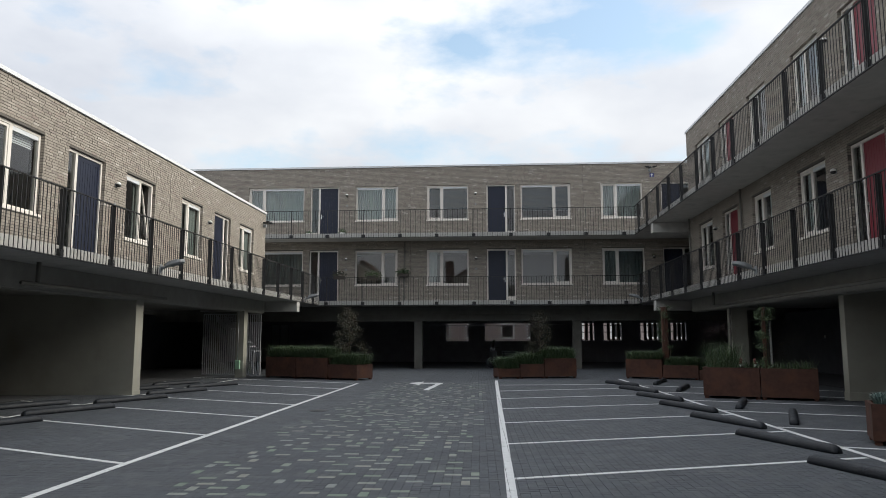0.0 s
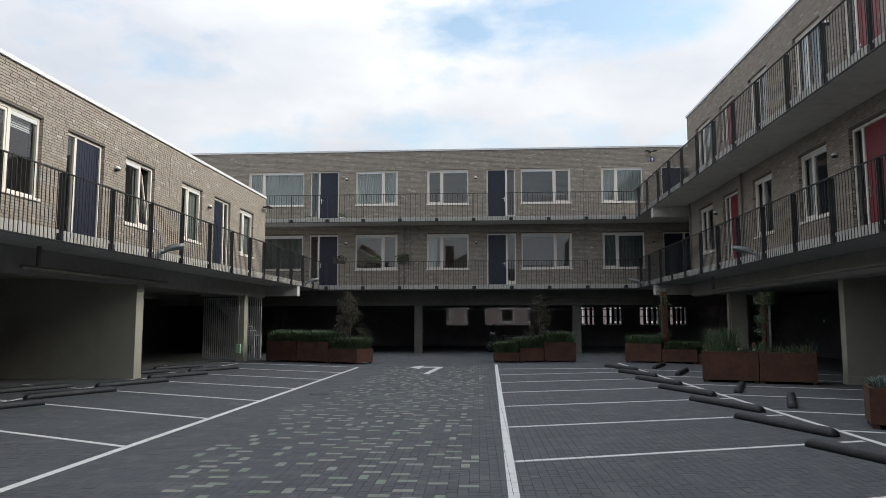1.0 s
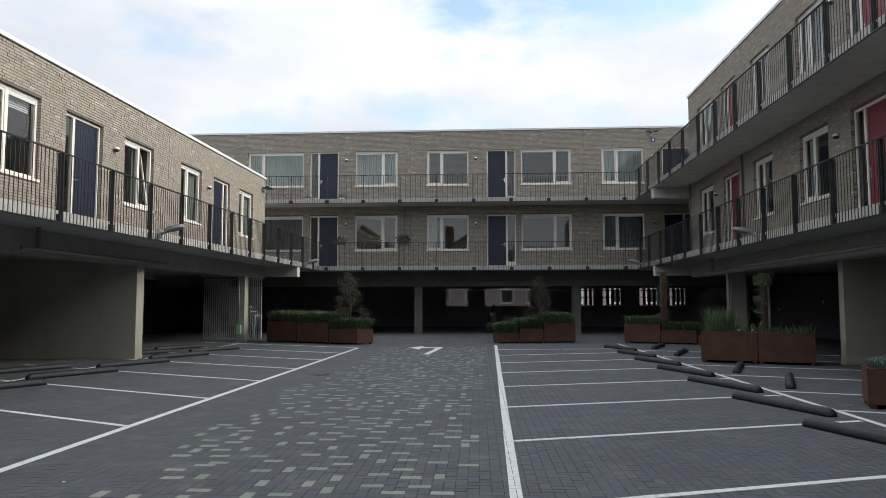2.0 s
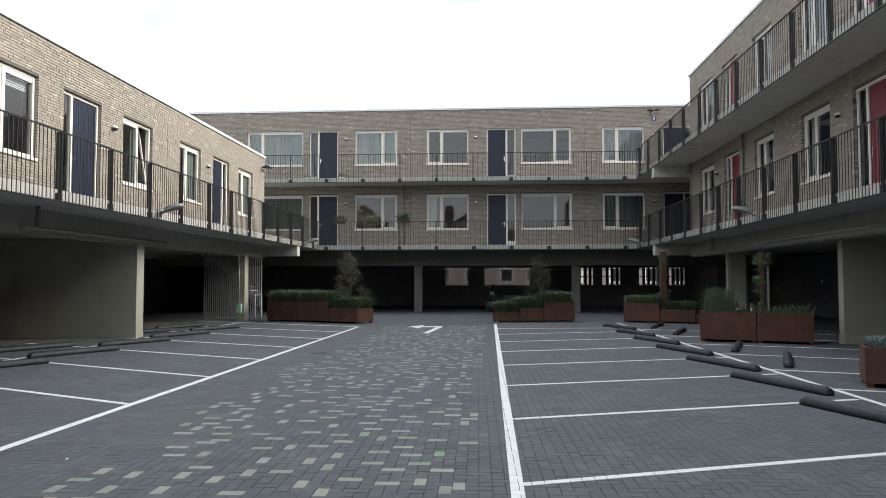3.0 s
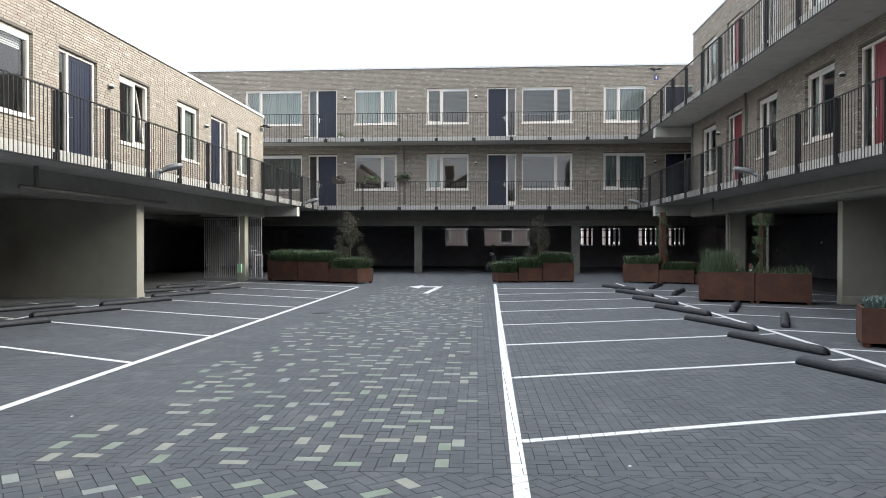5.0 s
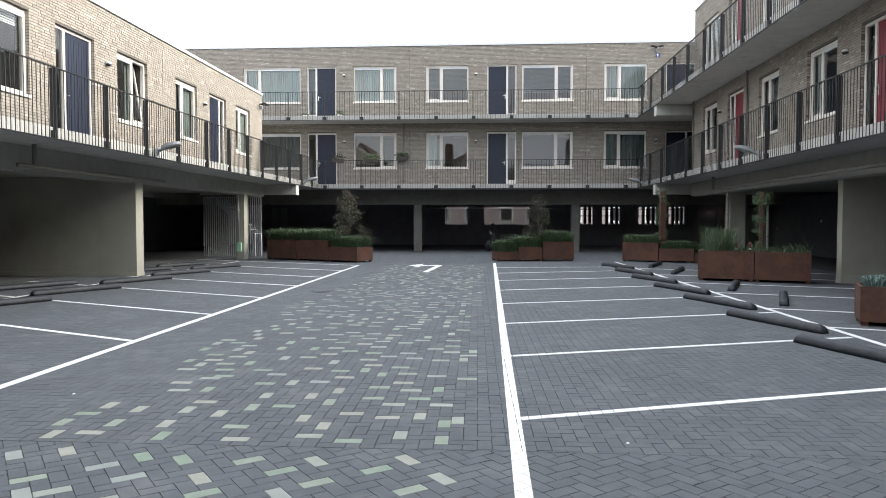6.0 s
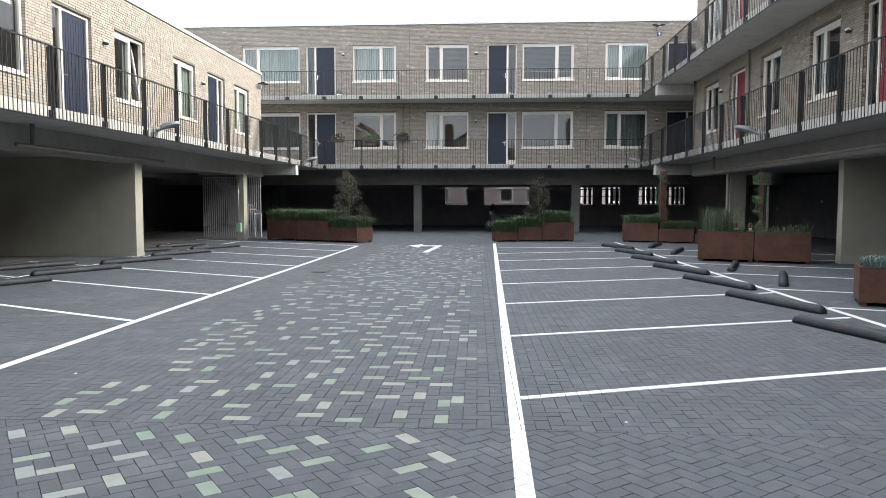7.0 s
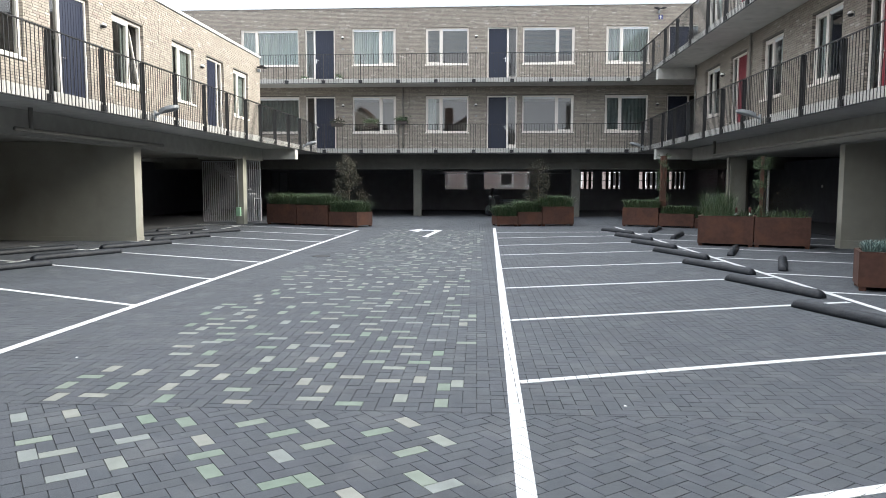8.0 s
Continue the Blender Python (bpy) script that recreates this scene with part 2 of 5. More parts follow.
M_TERRACOTTA = material("dark_pot", (0.06, 0.05, 0.045), 0.8, noise_amount=0.2, bump=0.1)


# ---- mesh helpers ----
def mesh_of(name, verts, faces, mat=None, smooth=False):
    me = bpy.data.meshes.new(name)
    me.from_pydata([tuple(v) for v in verts], [], [tuple(f) for f in faces])
    me.update()
    if smooth:
        me.shade_smooth()
    if mat:
        me.materials.append(mat)
    return me


def boxes(name, items, mat=None, bevel=0.0):
    """One mesh of axis-aligned boxes (x0, x1, y0, y1, z0, z1)."""
    bm = bmesh.new()
    for x0, x1, y0, y1, z0, z1 in items:
        m = Matrix.Translation(((x0 + x1) / 2, (y0 + y1) / 2, (z0 + z1) / 2)) @ Matrix.Diagonal((x1 - x0, y1 - y0, z1 - z0, 1))
        bmesh.ops.create_cube(bm, size=1.0, matrix=m)
    if bevel:
        bmesh.ops.bevel(bm, geom=list(bm.edges), offset=bevel, segments=2, affect="EDGES", profile=0.6)
    me = bpy.data.meshes.new(name)
    bm.to_mesh(me)
    bm.free()
    if mat:
        me.materials.append(mat)
    return me


def tube(name, points, radius, mat=None, sides=10, radii=None):
    """One mesh: a round bar through the points."""
    verts, faces = [], []
    pts = [Vector(p) for p in points]
    for i, p in enumerate(pts):
        d = (pts[min(i + 1, len(pts) - 1)] - pts[max(i - 1, 0)]).normalized()
        a = d.orthogonal().normalized()
        if abs(d.z) < 0.95:
            a = d.cross(Vector((0, 0, 1))).normalized()
        b = d.cross(a)
        r = radii[i] if radii else radius
        for k in range(sides):
            g = 2 * math.pi * k / sides
            verts.append(p + a * (r * math.cos(g)) + b * (r * math.sin(g)))
    for i in range(len(pts) - 1):
        for k in range(sides):
            k2 = (k + 1) % sides
            faces.append((i * sides + k, i * sides + k2, (i + 1) * sides + k2, (i + 1) * sides + k))
    faces.append(tuple(range(sides - 1, -1, -1)))
    faces.append(tuple(range((len(pts) - 1) * sides, len(pts) * sides)))
    return mesh_of(name, verts, faces, mat, smooth=sides > 6)


def lathe(name, profile, mat=None, sides=20):
    """One mesh: (radius, z) pairs turned round z."""
    verts, faces = [], []
    for r, z in profile:
        for k in range(sides):
            g = 2 * math.pi * k / sides
            verts.append((r * math.cos(g), r * math.sin(g), z))
    for i in range(len(profile) - 1):
        for k in range(sides):
            k2 = (k + 1) % sides
            faces.append((i * sides + k, i * sides + k2, (i + 1) * sides + k2, (i + 1) * sides + k))
    faces.append(tuple(range(sides - 1, -1, -1)))
    faces.append(tuple(range((len(profile) - 1) * sides, len(profile) * sides)))
    return mesh_of(name, verts, faces, mat, smooth=True)


def thing(name, label, category, m=Matrix(), group="", kind=""):
    ob = new(name)
    ob.empty_display_size = 0.1
    ob.matrix_world = m
    return tagged(ob, label, category, group, kind)


def part(name, me, parent, label="", at=None):
    ob = new(name, me)
    ob.parent = parent
    if at is not None:
        ob.matrix_basis = at
    return tagged(ob, label)


def solid(name, me, label, category, m=Matrix(), group="", kind=""):
    ob = new(name, me)
    ob.matrix_world = m
    return tagged(ob, label, category, group, kind)


def wall_frame(origin, along, inward):
    """Matrix of a facade: local x along the wall, y into the building, z up."""
    m = Matrix.Identity(4)
    for i in range(3):
        m[i][0], m[i][1], m[i][2], m[i][3] = along[i], inward[i], (0, 0, 1)[i], origin[i]
    return m


XL, XR, YB = -9.5, 8.2, 35.0          # planes of the three facades
F_LEFT = wall_frame((XL, 0, 0), (0, 1, 0), (-1, 0, 0))
F_RIGHT = wall_frame((XR, 0, 0), (0, -1, 0), (1, 0, 0))
F_BACK = wall_frame((0, YB, 0), (1, 0, 0), (0, 1, 0))
DECK, STOREY, RAIL = 3.25, 3.24, 3.35
END = 29.45                            # far end of both side wings
GAL = 1.4                              # depth of the galleries

# ---- openings: kind, start, end along the facade, storey, leaf or narrow pane first ----
LEFT_OPEN = [("window", 12.65, 14.3, 0, 0.42), ("door", 15.2, 16.75, 0, "side_first"), ("window", 17.8, 19.42, 0, 0.56),
             ("window", 21.2, 22.8, 0, 0.42), ("door", 23.84, 25.38, 0, "leaf_first"), ("window", 26.35, 27.95, 0, 0.42)]
RIGHT_OPEN = []
for st in (0, 1):
    RIGHT_OPEN += [("window", -28.2, -26.5, st, 0.42), ("door", -25.36, -23.82, st, "side_first"), ("window", -22.5, -20.98, st, 0.42),
                   ("window", -19.18, -17.58, st, 0.42), ("door", -16.5, -14.94, st, "side_first"), ("window", -13.7, -12.0, st, 0.42)]
BACK_OPEN = []
for st in (0, 1):
    BACK_OPEN += [("window", -12.19, -9.32, st, 0.28), ("door", -9.0, -7.54, st, "side_first"), ("window", -6.68, -4.56, st, 0.64),
                  ("window", -3.1, -1.03, st, 0.37), ("door", -0.12, 1.3, st, "leaf_first"), ("window", 1.57, 4.02, st, 0.66),
                  ("window", 5.5, 7.52, st, 0.37), ("door", 8.42, 9.86, st, "leaf_first")]
DOOR_Z, WIN_Z = (DECK, 5.83), (4.04, 5.83)


def holes(openings):
    return [(a, b, (DOOR_Z if k == "door" else WIN_Z)[0] + st * STOREY, (DOOR_Z if k == "door" else WIN_Z)[1] + st * STOREY)
            for k, a, b, st, _ in openings]


def wall_body(name, u0, u1, z0, z1, cut, m, label, thick=0.32):
    us = sorted({u0, u1, *[c[0] - 0.006 for c in cut], *[c[1] + 0.006 for c in cut]})
    zs = sorted({z0, z1, *[c[2] - 0.006 for c in cut], *[c[3] + 0.006 for c in cut]})
    us, zs = [u for u in us if u0 <= u <= u1], [z for z in zs if z0 <= z <= z1]
    items = []
    for a, b in zip(us, us[1:]):
        start = None
        for c, d in zip(zs, zs[1:]):
            mid_u, mid_z = (a + b) / 2, (c + d) / 2
            free = not any(h[0] - 0.006 < mid_u < h[1] + 0.006 and h[2] - 0.006 < mid_z < h[3] + 0.006 for h in cut)
            if free and start is None:
                start = c
            if start is not None and (not free):
                items.append((a, b, 0, thick, start, c))
                start = None
        if start is not None:
            items.append((a, b, 0, thick, start, zs[-1]))
    return solid(name, boxes(name, items, M_MORTAR), label, "wall", m, kind="structure")


def lay_bricks(wall, u0, u1, z0, z1, cut, near, joints=()):
    """Bricks in wild bond; those in the stretch `near` are pieces of their own, the rest one joined mesh."""
    course, length, gap, proud, deep = 0.0625, 0.205, 0.013, 0.011, 0.1
    rng = random.Random(len(cut) * 7 + int(u1 * 10))
    verts, faces, pieces = [], [], []
    z = z0
    row = 0
    while z + 0.05 <= z1:
        top = z + course - gap
        spans = [(u0, u1)]
        for a, b, c, d in [*cut, *[(j - 0.008, j + 0.008, z0 - 1, z1 + 1) for j in joints]]:
            if c < top and d > z:
                spans = [q for s in spans for q in ((s[0], min(s[1], a)), (max(s[0], b), s[1])) if q[1] - q[0] > 0.03]
        for s0, s1 in spans:
            u = s0 - rng.choice((0.0, 0.055, 0.11, 0.165)) * (1 if row % 2 else 0.8)
            while u < s1 - 0.02:
                w = length if rng.random() < 0.8 else 0.1
                a, b = max(u, s0), min(u + w, s1)
                if b - a > 0.025:
                    p = proud + rng.uniform(-0.003, 0.004)
                    if near and near[0] < a and b < near[1] and near[2] < z < near[3] and w == length and b - a > 0.2 and len(pieces) < 300:
                        pieces.append((a, z, p))
                    else:
                        k = len(verts)
                        t, e = rng.uniform(-0.0015, 0.0015), rng.uniform(-0.0015, 0.0015)
                        verts += [(a, -p, z + t), (b, -p, z + e), (b, -p, top + e), (a, -p, top + t),
                                  (a, deep, z + t), (b, deep, z + e), (b, deep, top + e), (a, deep, top + t)]
                        faces += [(k, k + 1, k + 2, k + 3), (k + 1, k + 5, k + 6, k + 2), (k + 4, k, k + 3, k + 7),
                                  (k + 3, k + 2, k + 6, k + 7), (k + 4, k + 5, k + 1, k)]
                u += w + 0.011
        z += course
        row += 1
    tagged(part("brickwork", mesh_of("brickwork", verts, faces, M_BRICK), wall), kind="stuff")
    one = boxes("brick", [(0, length, 0, deep, 0, course - gap)], M_BRICK_PIECE)
    for a, zz, p in pieces:
        part("brick", one, wall, at=Matrix.Translation((a, -p, zz)))


# ---- ground and shells of the buildings ----
ground = solid("ground", boxes("ground", [(-400, 400, -400, 400, -0.6, -0.012)], M_GROUND), "dark grey ground sheet reaching the horizon", "ground", kind="structure")
bed = solid("paving_bed", boxes("paving_bed", [(-11.6, 10.6, -2.2, 36.0, -0.012, -0.008)], M_JOINT), "dark sand bed under the paving", "paving", kind="structure")

TOP_L, TOP_B, TOP_R = 6.72, 10.02, 9.88
wall_left = wall_body("wall_west", -8.0, END, 2.95, TOP_L, holes(LEFT_OPEN), F_LEFT, "buff brick facade of the low wing with gallery doors")
wall_right = wall_body("wall_east", -END, 8.0, 2.95, TOP_R, holes(RIGHT_OPEN), F_RIGHT, "buff brick facade of the two-storey wing with red doors")
wall_back = wall_body("wall_north", -20.0, 18.0, 2.95, TOP_B, holes(BACK_OPEN), F_BACK, "buff brick facade of the rear wing with navy doors")


def shell(name, label, items, mat):
    return solid(name, boxes(name, items, mat), label, "wall", kind="structure")


shell("wall_west_end", "brick end walls closing the low wing", [(-20, XL - 0.32, END - 0.3, END, 2.95, TOP_L), (-20.3, -20, -8, END, 0, TOP_L), (-20, XL - 0.32, -8, -7.7, 0, TOP_L)], M_BRICK)
shell("wall_east_end", "brick end walls closing the tall wing", [(XR + 0.32, 18, END - 0.3, END, 2.95, TOP_R), (18, 18.3, -8, YB, 0, TOP_R), (XR + 0.32, 18, -8, -7.7, 0, TOP_R)], M_BRICK)
shell("wall_north_rear", "plain rear wall above the car deck", [(-20, 18, 45.0, 45.3, 2.95, TOP_B), (-20.3, -20, YB, 45.3, 0, TOP_B), (18, 18.3, YB, 45.3, 0, TOP_B)], M_MORTAR)
shell("wall_south", "plain brick wall closing the court behind the camera", [(-20.3, 18.3, -10.3, -10, 0, 7.4)], M_BRICK)


def opposite_house(label, x0, x1, y0, y1, eaves, ridge, mat, stack=None):
    """House behind the court's entrance, mirrored in the rear windows; the ridge runs away from the court."""
    ob = thing("house", label, "house", pose((x0 + x1) / 2, y0, 0), group="houses opposite the rear wing")
    w, d = (x1 - x0) / 2, y1 - y0
    verts = [(sx * w, y, z) for y in (0, d) for sx, z in ((-1, -0.01), (1, -0.01), (1, eaves))] + [(-w, 0, eaves), (-w, d, eaves), (0, 0, ridge), (0, d, ridge)]
    part("wall", mesh_of("wall", verts, [(0, 1, 2, 8, 6), (4, 3, 7, 9, 5), (1, 4, 5, 2), (3, 0, 6, 7)], mat), ob)
    e, t = 0.2, 0.18
    k = (ridge - eaves) / w
    for sx in (-1, 1):
        a = [(0, ridge), (sx * (w + e), eaves - k * e), (sx * (w + e), eaves - k * e + t), (0, ridge + t)]
        rv = [(x, y, z + 0.005) for y in (-e, d + e) for x, z in a]
        part("roof", mesh_of("roof", rv, [(0, 1, 2, 3), (7, 6, 5, 4), (0, 4, 5, 1), (1, 5, 6, 2), (2, 6, 7, 3), (3, 7, 4, 0)], M_BRICK_DARK), ob)
    if stack:
        part("chimney", boxes("chimney", [stack], M_BRICK_DARK, 0.01), ob)
    return ob


opposite_house("gabled brick house with dark tiled roof behind the entrance", -17.0, -12.2, -19.0, -11.0, 7.6, 10.3, M_BRICK)
opposite_house("sunlit brick house with broad dark chimney behind the entrance", -4.4, 2.0, -19.0, -11.0, 8.0, 9.9, M_BRICK, (-3.9, -3.0, 5.0, 7.0, 7.8, 10.3))

shell("partition_wall", "plain inner walls behind the windows", [(-15.5, -15.35, -8, END - 0.3, DECK, TOP_L - 0.2), (13.6, 13.75, -8, END - 0.3, DECK, TOP_R - 0.2), (-20, 18, 39.5, 39.65, DECK, TOP_B - 0.2)]
      + [(x - 0.06, x + 0.06, YB + 0.33, 39.5, DECK, TOP_B - 0.2) for x in (-13.4, -3.85, 4.7, 10.6)]
      + [(-15.35, XL - 0.33, y - 0.06, y + 0.06, DECK, TOP_L - 0.2) for y in (9.0, 14.7, 20.35, 25.9)]
      + [(XR + 0.33, 13.6, y - 0.06, y + 0.06, DECK, TOP_R - 0.2) for y in (9.0, 14.3, 20.1, 25.9)], M_ROOM)


def slab(name, label, items, mat, kind_name="ceiling"):
    return solid(name, boxes(name, items, mat), label, kind_name, kind="structure")


slab("ceiling_west", "concrete ceiling over the car deck", [(-20, XL - 0.0, -8, END, 2.66, 2.95), (-20, XL - 0.33, -8, END - 0.3, 2.95, DECK)], M_CONCRETE)
slab("ceiling_east", "concrete ceiling over the car deck", [(XR, 18, -8, END, 2.66, 2.95), (XR + 0.33, 18, -8, END - 0.3, 2.95, DECK)], M_CONCRETE)
slab("ceiling_north", "concrete ceiling over the car deck", [(-20, 18, YB, 45, 2.66, 2.95), (-20, 18, YB + 0.33, 45, 2.95, DECK)], M_CONCRETE)
slab("upper_floor", "concrete floor between the storeys", [(-20, 18, YB + 0.33, 45, DECK + STOREY - 0.45, DECK + STOREY), (XR + 0.33, 18, -8, END - 0.3, DECK + STOREY - 0.45, DECK + STOREY)], M_ROOM, "floor")
slab("roof", "flat roof slabs", [(-20, XL - 0.33, -8, END - 0.3, TOP_L - 0.2, TOP_L - 0.02), (XR + 0.33, 18, -8, END - 0.3, TOP_R - 0.2, TOP_R - 0.02), (-20, 18, YB + 0.33, 45, TOP_B - 0.2, TOP_B - 0.02)], M_ROOM, "roof")
# edge beams along the facade lines
slab("edge_beam", "grey concrete edge beams under the facades",
     [(XL - 0.35, XL - 0.02, -8, END, 2.5, 2.656), (XR + 0.02, XR + 0.35, -8, END, 2.5, 2.656), (XL + 0.004, XL + 0.06, -8, END, 2.52, 3.026), (XR - 0.06, XR - 0.004, -8, END, 2.52, 3.026)], M_CONCRETE, "beam")
slab("rear_beam", "concrete beam along the rear car deck, coloured darker for gallery shade", [(-20, 18, YB + 0.1, YB + 0.5, 2.3, 2.656), (-18, 18, YB - 0.06, YB - 0.004, 2.62, 3.026)], M_SHADE_CONCRETE, "beam")

# ---- galleries ----
slab("gallery_deck_west", "light concrete gallery deck of the low wing", [(XL + 0.004, XL + GAL - 0.05, -8, YB - GAL + 0.05, 3.03, DECK), (-18, XL, END + 0.004, YB - 0.004, 3.03, DECK - 0.004)], M_DECK, "gallery")
slab("gallery_deck_east", "light concrete gallery deck of the tall wing", [(XR - GAL + 0.05, XR - 0.004, -8, YB - GAL + 0.05, 3.03, DECK), (XR, 17.9, END + 0.004, YB - 0.004, 3.03, DECK - 0.004)], M_DECK, "gallery")
slab("gallery_deck_north", "light concrete gallery deck of the rear wing", [(XL + 0.004, XR - 0.004, YB - GAL + 0.055, YB - 0.004, 3.03, DECK - 0.002)], M_DECK, "gallery")
slab("upper_gallery_deck_east", "upper concrete gallery deck of the tall wing", [(XR - GAL + 0.05, XR - 0.004, -8, YB - GAL + 0.05, 3.03 + STOREY, DECK + STOREY), (XR, 17.9, END + 0.004, YB - 0.004, 3.03 + STOREY, DECK + STOREY - 0.004)], M_DECK, "gallery")
slab("upper_gallery_deck_north", "upper concrete gallery deck of the rear wing", [(-18, XR - 0.004, YB - GAL + 0.055, YB - 0.004, 3.03 + STOREY, DECK + STOREY - 0.002)], M_DECK, "gallery")
for nm, x0, x1, y0, zz in (("cross_beam", -12.3, XL + GAL - 0.02, 29.7, 2.6), ("cross_beam", XR - GAL + 0.02, 11.3, 29.95, 2.6), ("cross_beam", XR - GAL + 0.02, 11.3, 29.95, 2.6 + STOREY)):
    solid(nm, boxes(nm, [(x0, x1, y0, y0 + 0.4, zz, zz + 0.426)], M_DECK, 0.012), "light concrete cross beam carrying the gallery corner", "beam", kind="structure")

# ---- copings ----
for nm, it in (("coping_west", (-20.4, XL + 0.05, -8.05, END + 0.05, TOP_L, TOP_L + 0.09)), ("coping_east", (XR - 0.05, 18.4, -8.05, END + 0.05, TOP_R, TOP_R + 0.09)),
               ("coping_north", (-20.4, 18.4, YB - 0.05, 45.4, TOP_B, TOP_B + 0.09))):
    solid(nm, boxes(nm, [it], M_ALU, 0.008), "light aluminium roof coping", "coping", kind="structure")


# ---- railings ----
def railing(name, m, posts, u0, u1, label):
    """Local x along the rail, y into the gallery, z from the deck's level."""
    r = thing(name, label, "railing", m, kind="structure")
    post_me = boxes("post", [(-0.007, 0.007, -0.02, 0.1, -0.30, 1.0), (-0.05, 0.05, -0.012, -0.004, -0.31, -0.17), (-0.05, 0.05, -0.016, -0.011, -0.29, -0.265), (-0.05, 0.05, -0.016, -0.011, -0.215, -0.19)], M_STEEL)
    bar_me = boxes("baluster", [(-0.0075, 0.0075, -0.004, 0.006, -0.31, 1.0)], M_STEEL)
    foot = boxes("foot_plate", [(-0.085, 0.085, 0.01, 0.045, -0.31, -0.17)], M_STEEL)
    part("handrail", boxes("handrail", [(u0, u1, -0.02, 0.03, 1.0, 1.018)], M_STEEL), r)
    part("bottom_rail", boxes("bottom_rail", [(u0, u1, -0.012, 0.028, -0.33, -0.31)], M_STEEL), r)
    for p in posts:
        part("post", post_me, r, at=Matrix.Translation((p, 0, 0)))
        part("foot_plate", foot, r, at=Matrix.Translation((p, 0, 0)))
    n = int((u1 - u0) / 0.118)
    for i in range(1, n):
        u = u0 + (u1 - u0) * i / n
        if min(abs(u - p) for p in posts) > 0.03:
            part("baluster", bar_me, r, at=Matrix.Translation((u, 0, 0)))
    return r


LEFT_POSTS = (9.35, 11.15, 12.93, 14.77, 16.54, 18.29, 20.18, 21.96, 23.67, 25.2, 26.95, 28.75, 30.56, 32.4)
RIGHT_POSTS = (32.75, 31.05, 29.0, 27.2, 25.4, 23.5, 21.75, 19.98, 18.18, 16.35, 14.56, 12.78, 10.98, 9.2)
BACK_POSTS = tuple(-7.8 + 1.765 * i for i in range(9))
RAIL_LABEL = "anthracite steel gallery railing with thin vertical bars"
railing("railing_west", wall_frame((XL + GAL, 0, RAIL), (0, 1, 0), (-1, 0, 0)), LEFT_POSTS, 8.0, YB - GAL, RAIL_LABEL)
for lev in (0, 1):
    railing("railing_east", wall_frame((XR - GAL, 0, RAIL + lev * STOREY), (0, -1, 0), (1, 0, 0)), tuple(-p for p in RIGHT_POSTS), -(YB - GAL), -8.0, RAIL_LABEL)
    more = tuple(BACK_POSTS[0] - 1.765 * i for i in (1, 2, 3, 4)) if lev else ()
    railing("railing_north", wall_frame((0, YB - GAL, RAIL + lev * STOREY), (1, 0, 0), (0, 1, 0)), (*more, *BACK_POSTS), -15.5 if lev else XL + GAL, XR - GAL, RAIL_LABEL)


# ---- windows, curtains, doors ----
def glass_sheet(u0, u1, z0, z1):
    return mesh_of("pane", [(u0, 0.12, z0), (u1, 0.12, z0), (u1, 0.12, z1), (u0, 0.12, z1)], [(0, 1, 2, 3)], M_GLASS)


def window(m, u0, u1, z0, z1, ratio, tilt=False):
    w, h = u1 - u0, z1 - z0
    ob = thing("window", "cream-framed two-pane window in a brick facade", "window", m @ Matrix.Translation((u0, 0, z0)), kind="structure")
    c = w * ratio
    part("window_frame", boxes("window_frame", [(0, 0.065, 0.075, 0.17, 0.05, h), (w - 0.065, w, 0.075, 0.17, 0.05, h), (0.065, w - 0.065, 0.075, 0.17, h - 0.065, h),
                                              (0.065, w - 0.065, 0.075, 0.17, 0.05, 0.115), (c - 0.05, c + 0.05, 0.077, 0.168, 0.115, h - 0.065)], M_FRAME, 0.004), ob)
    part("window_sill", boxes("window_sill", [(-0.03, w + 0.03, -0.045, 0.16, -0.01, 0.05)], M_FRAME, 0.008), ob)
    narrow_first = ratio < 0.5
    a, b = (0.065, c - 0.05) if narrow_first else (c + 0.05, w - 0.065)
    sash = boxes("sash", [(a + 0.004, a + 0.054, 0.09, 0.15, 0.12, h - 0.07), (b - 0.054, b - 0.004, 0.09, 0.15, 0.12, h - 0.07),
                          (a + 0.054, b - 0.054, 0.09, 0.15, 0.12, 0.175), (a + 0.054, b - 0.054, 0.09, 0.15, h - 0.125, h - 0.07)], M_FRAME, 0.004)
    sash_ob = part("sash", sash, ob)
    p = part("pane", glass_sheet(a + 0.054, b - 0.054, 0.175, h - 0.125), sash_ob)
    p.visible_shadow = False
    if tilt:
        sash_ob.matrix_basis = Matrix.Translation((0, 0.12, 0.12)) @ Matrix.Rotation(radians(-9), 4, "X") @ Matrix.Translation((0, -0.12, -0.12))
    a, b = (c + 0.05, w - 0.065) if narrow_first else (0.065, c - 0.05)
    p = part("pane", glass_sheet(a, b, 0.115, h - 0.155), ob)
    p.visible_shadow = False
    part("vent_strip", boxes("vent_strip", [(a, b, 0.085, 0.15, h - 0.155, h - 0.065)], M_ALU, 0.006), ob, "ribbed aluminium ventilation strip")
    return ob


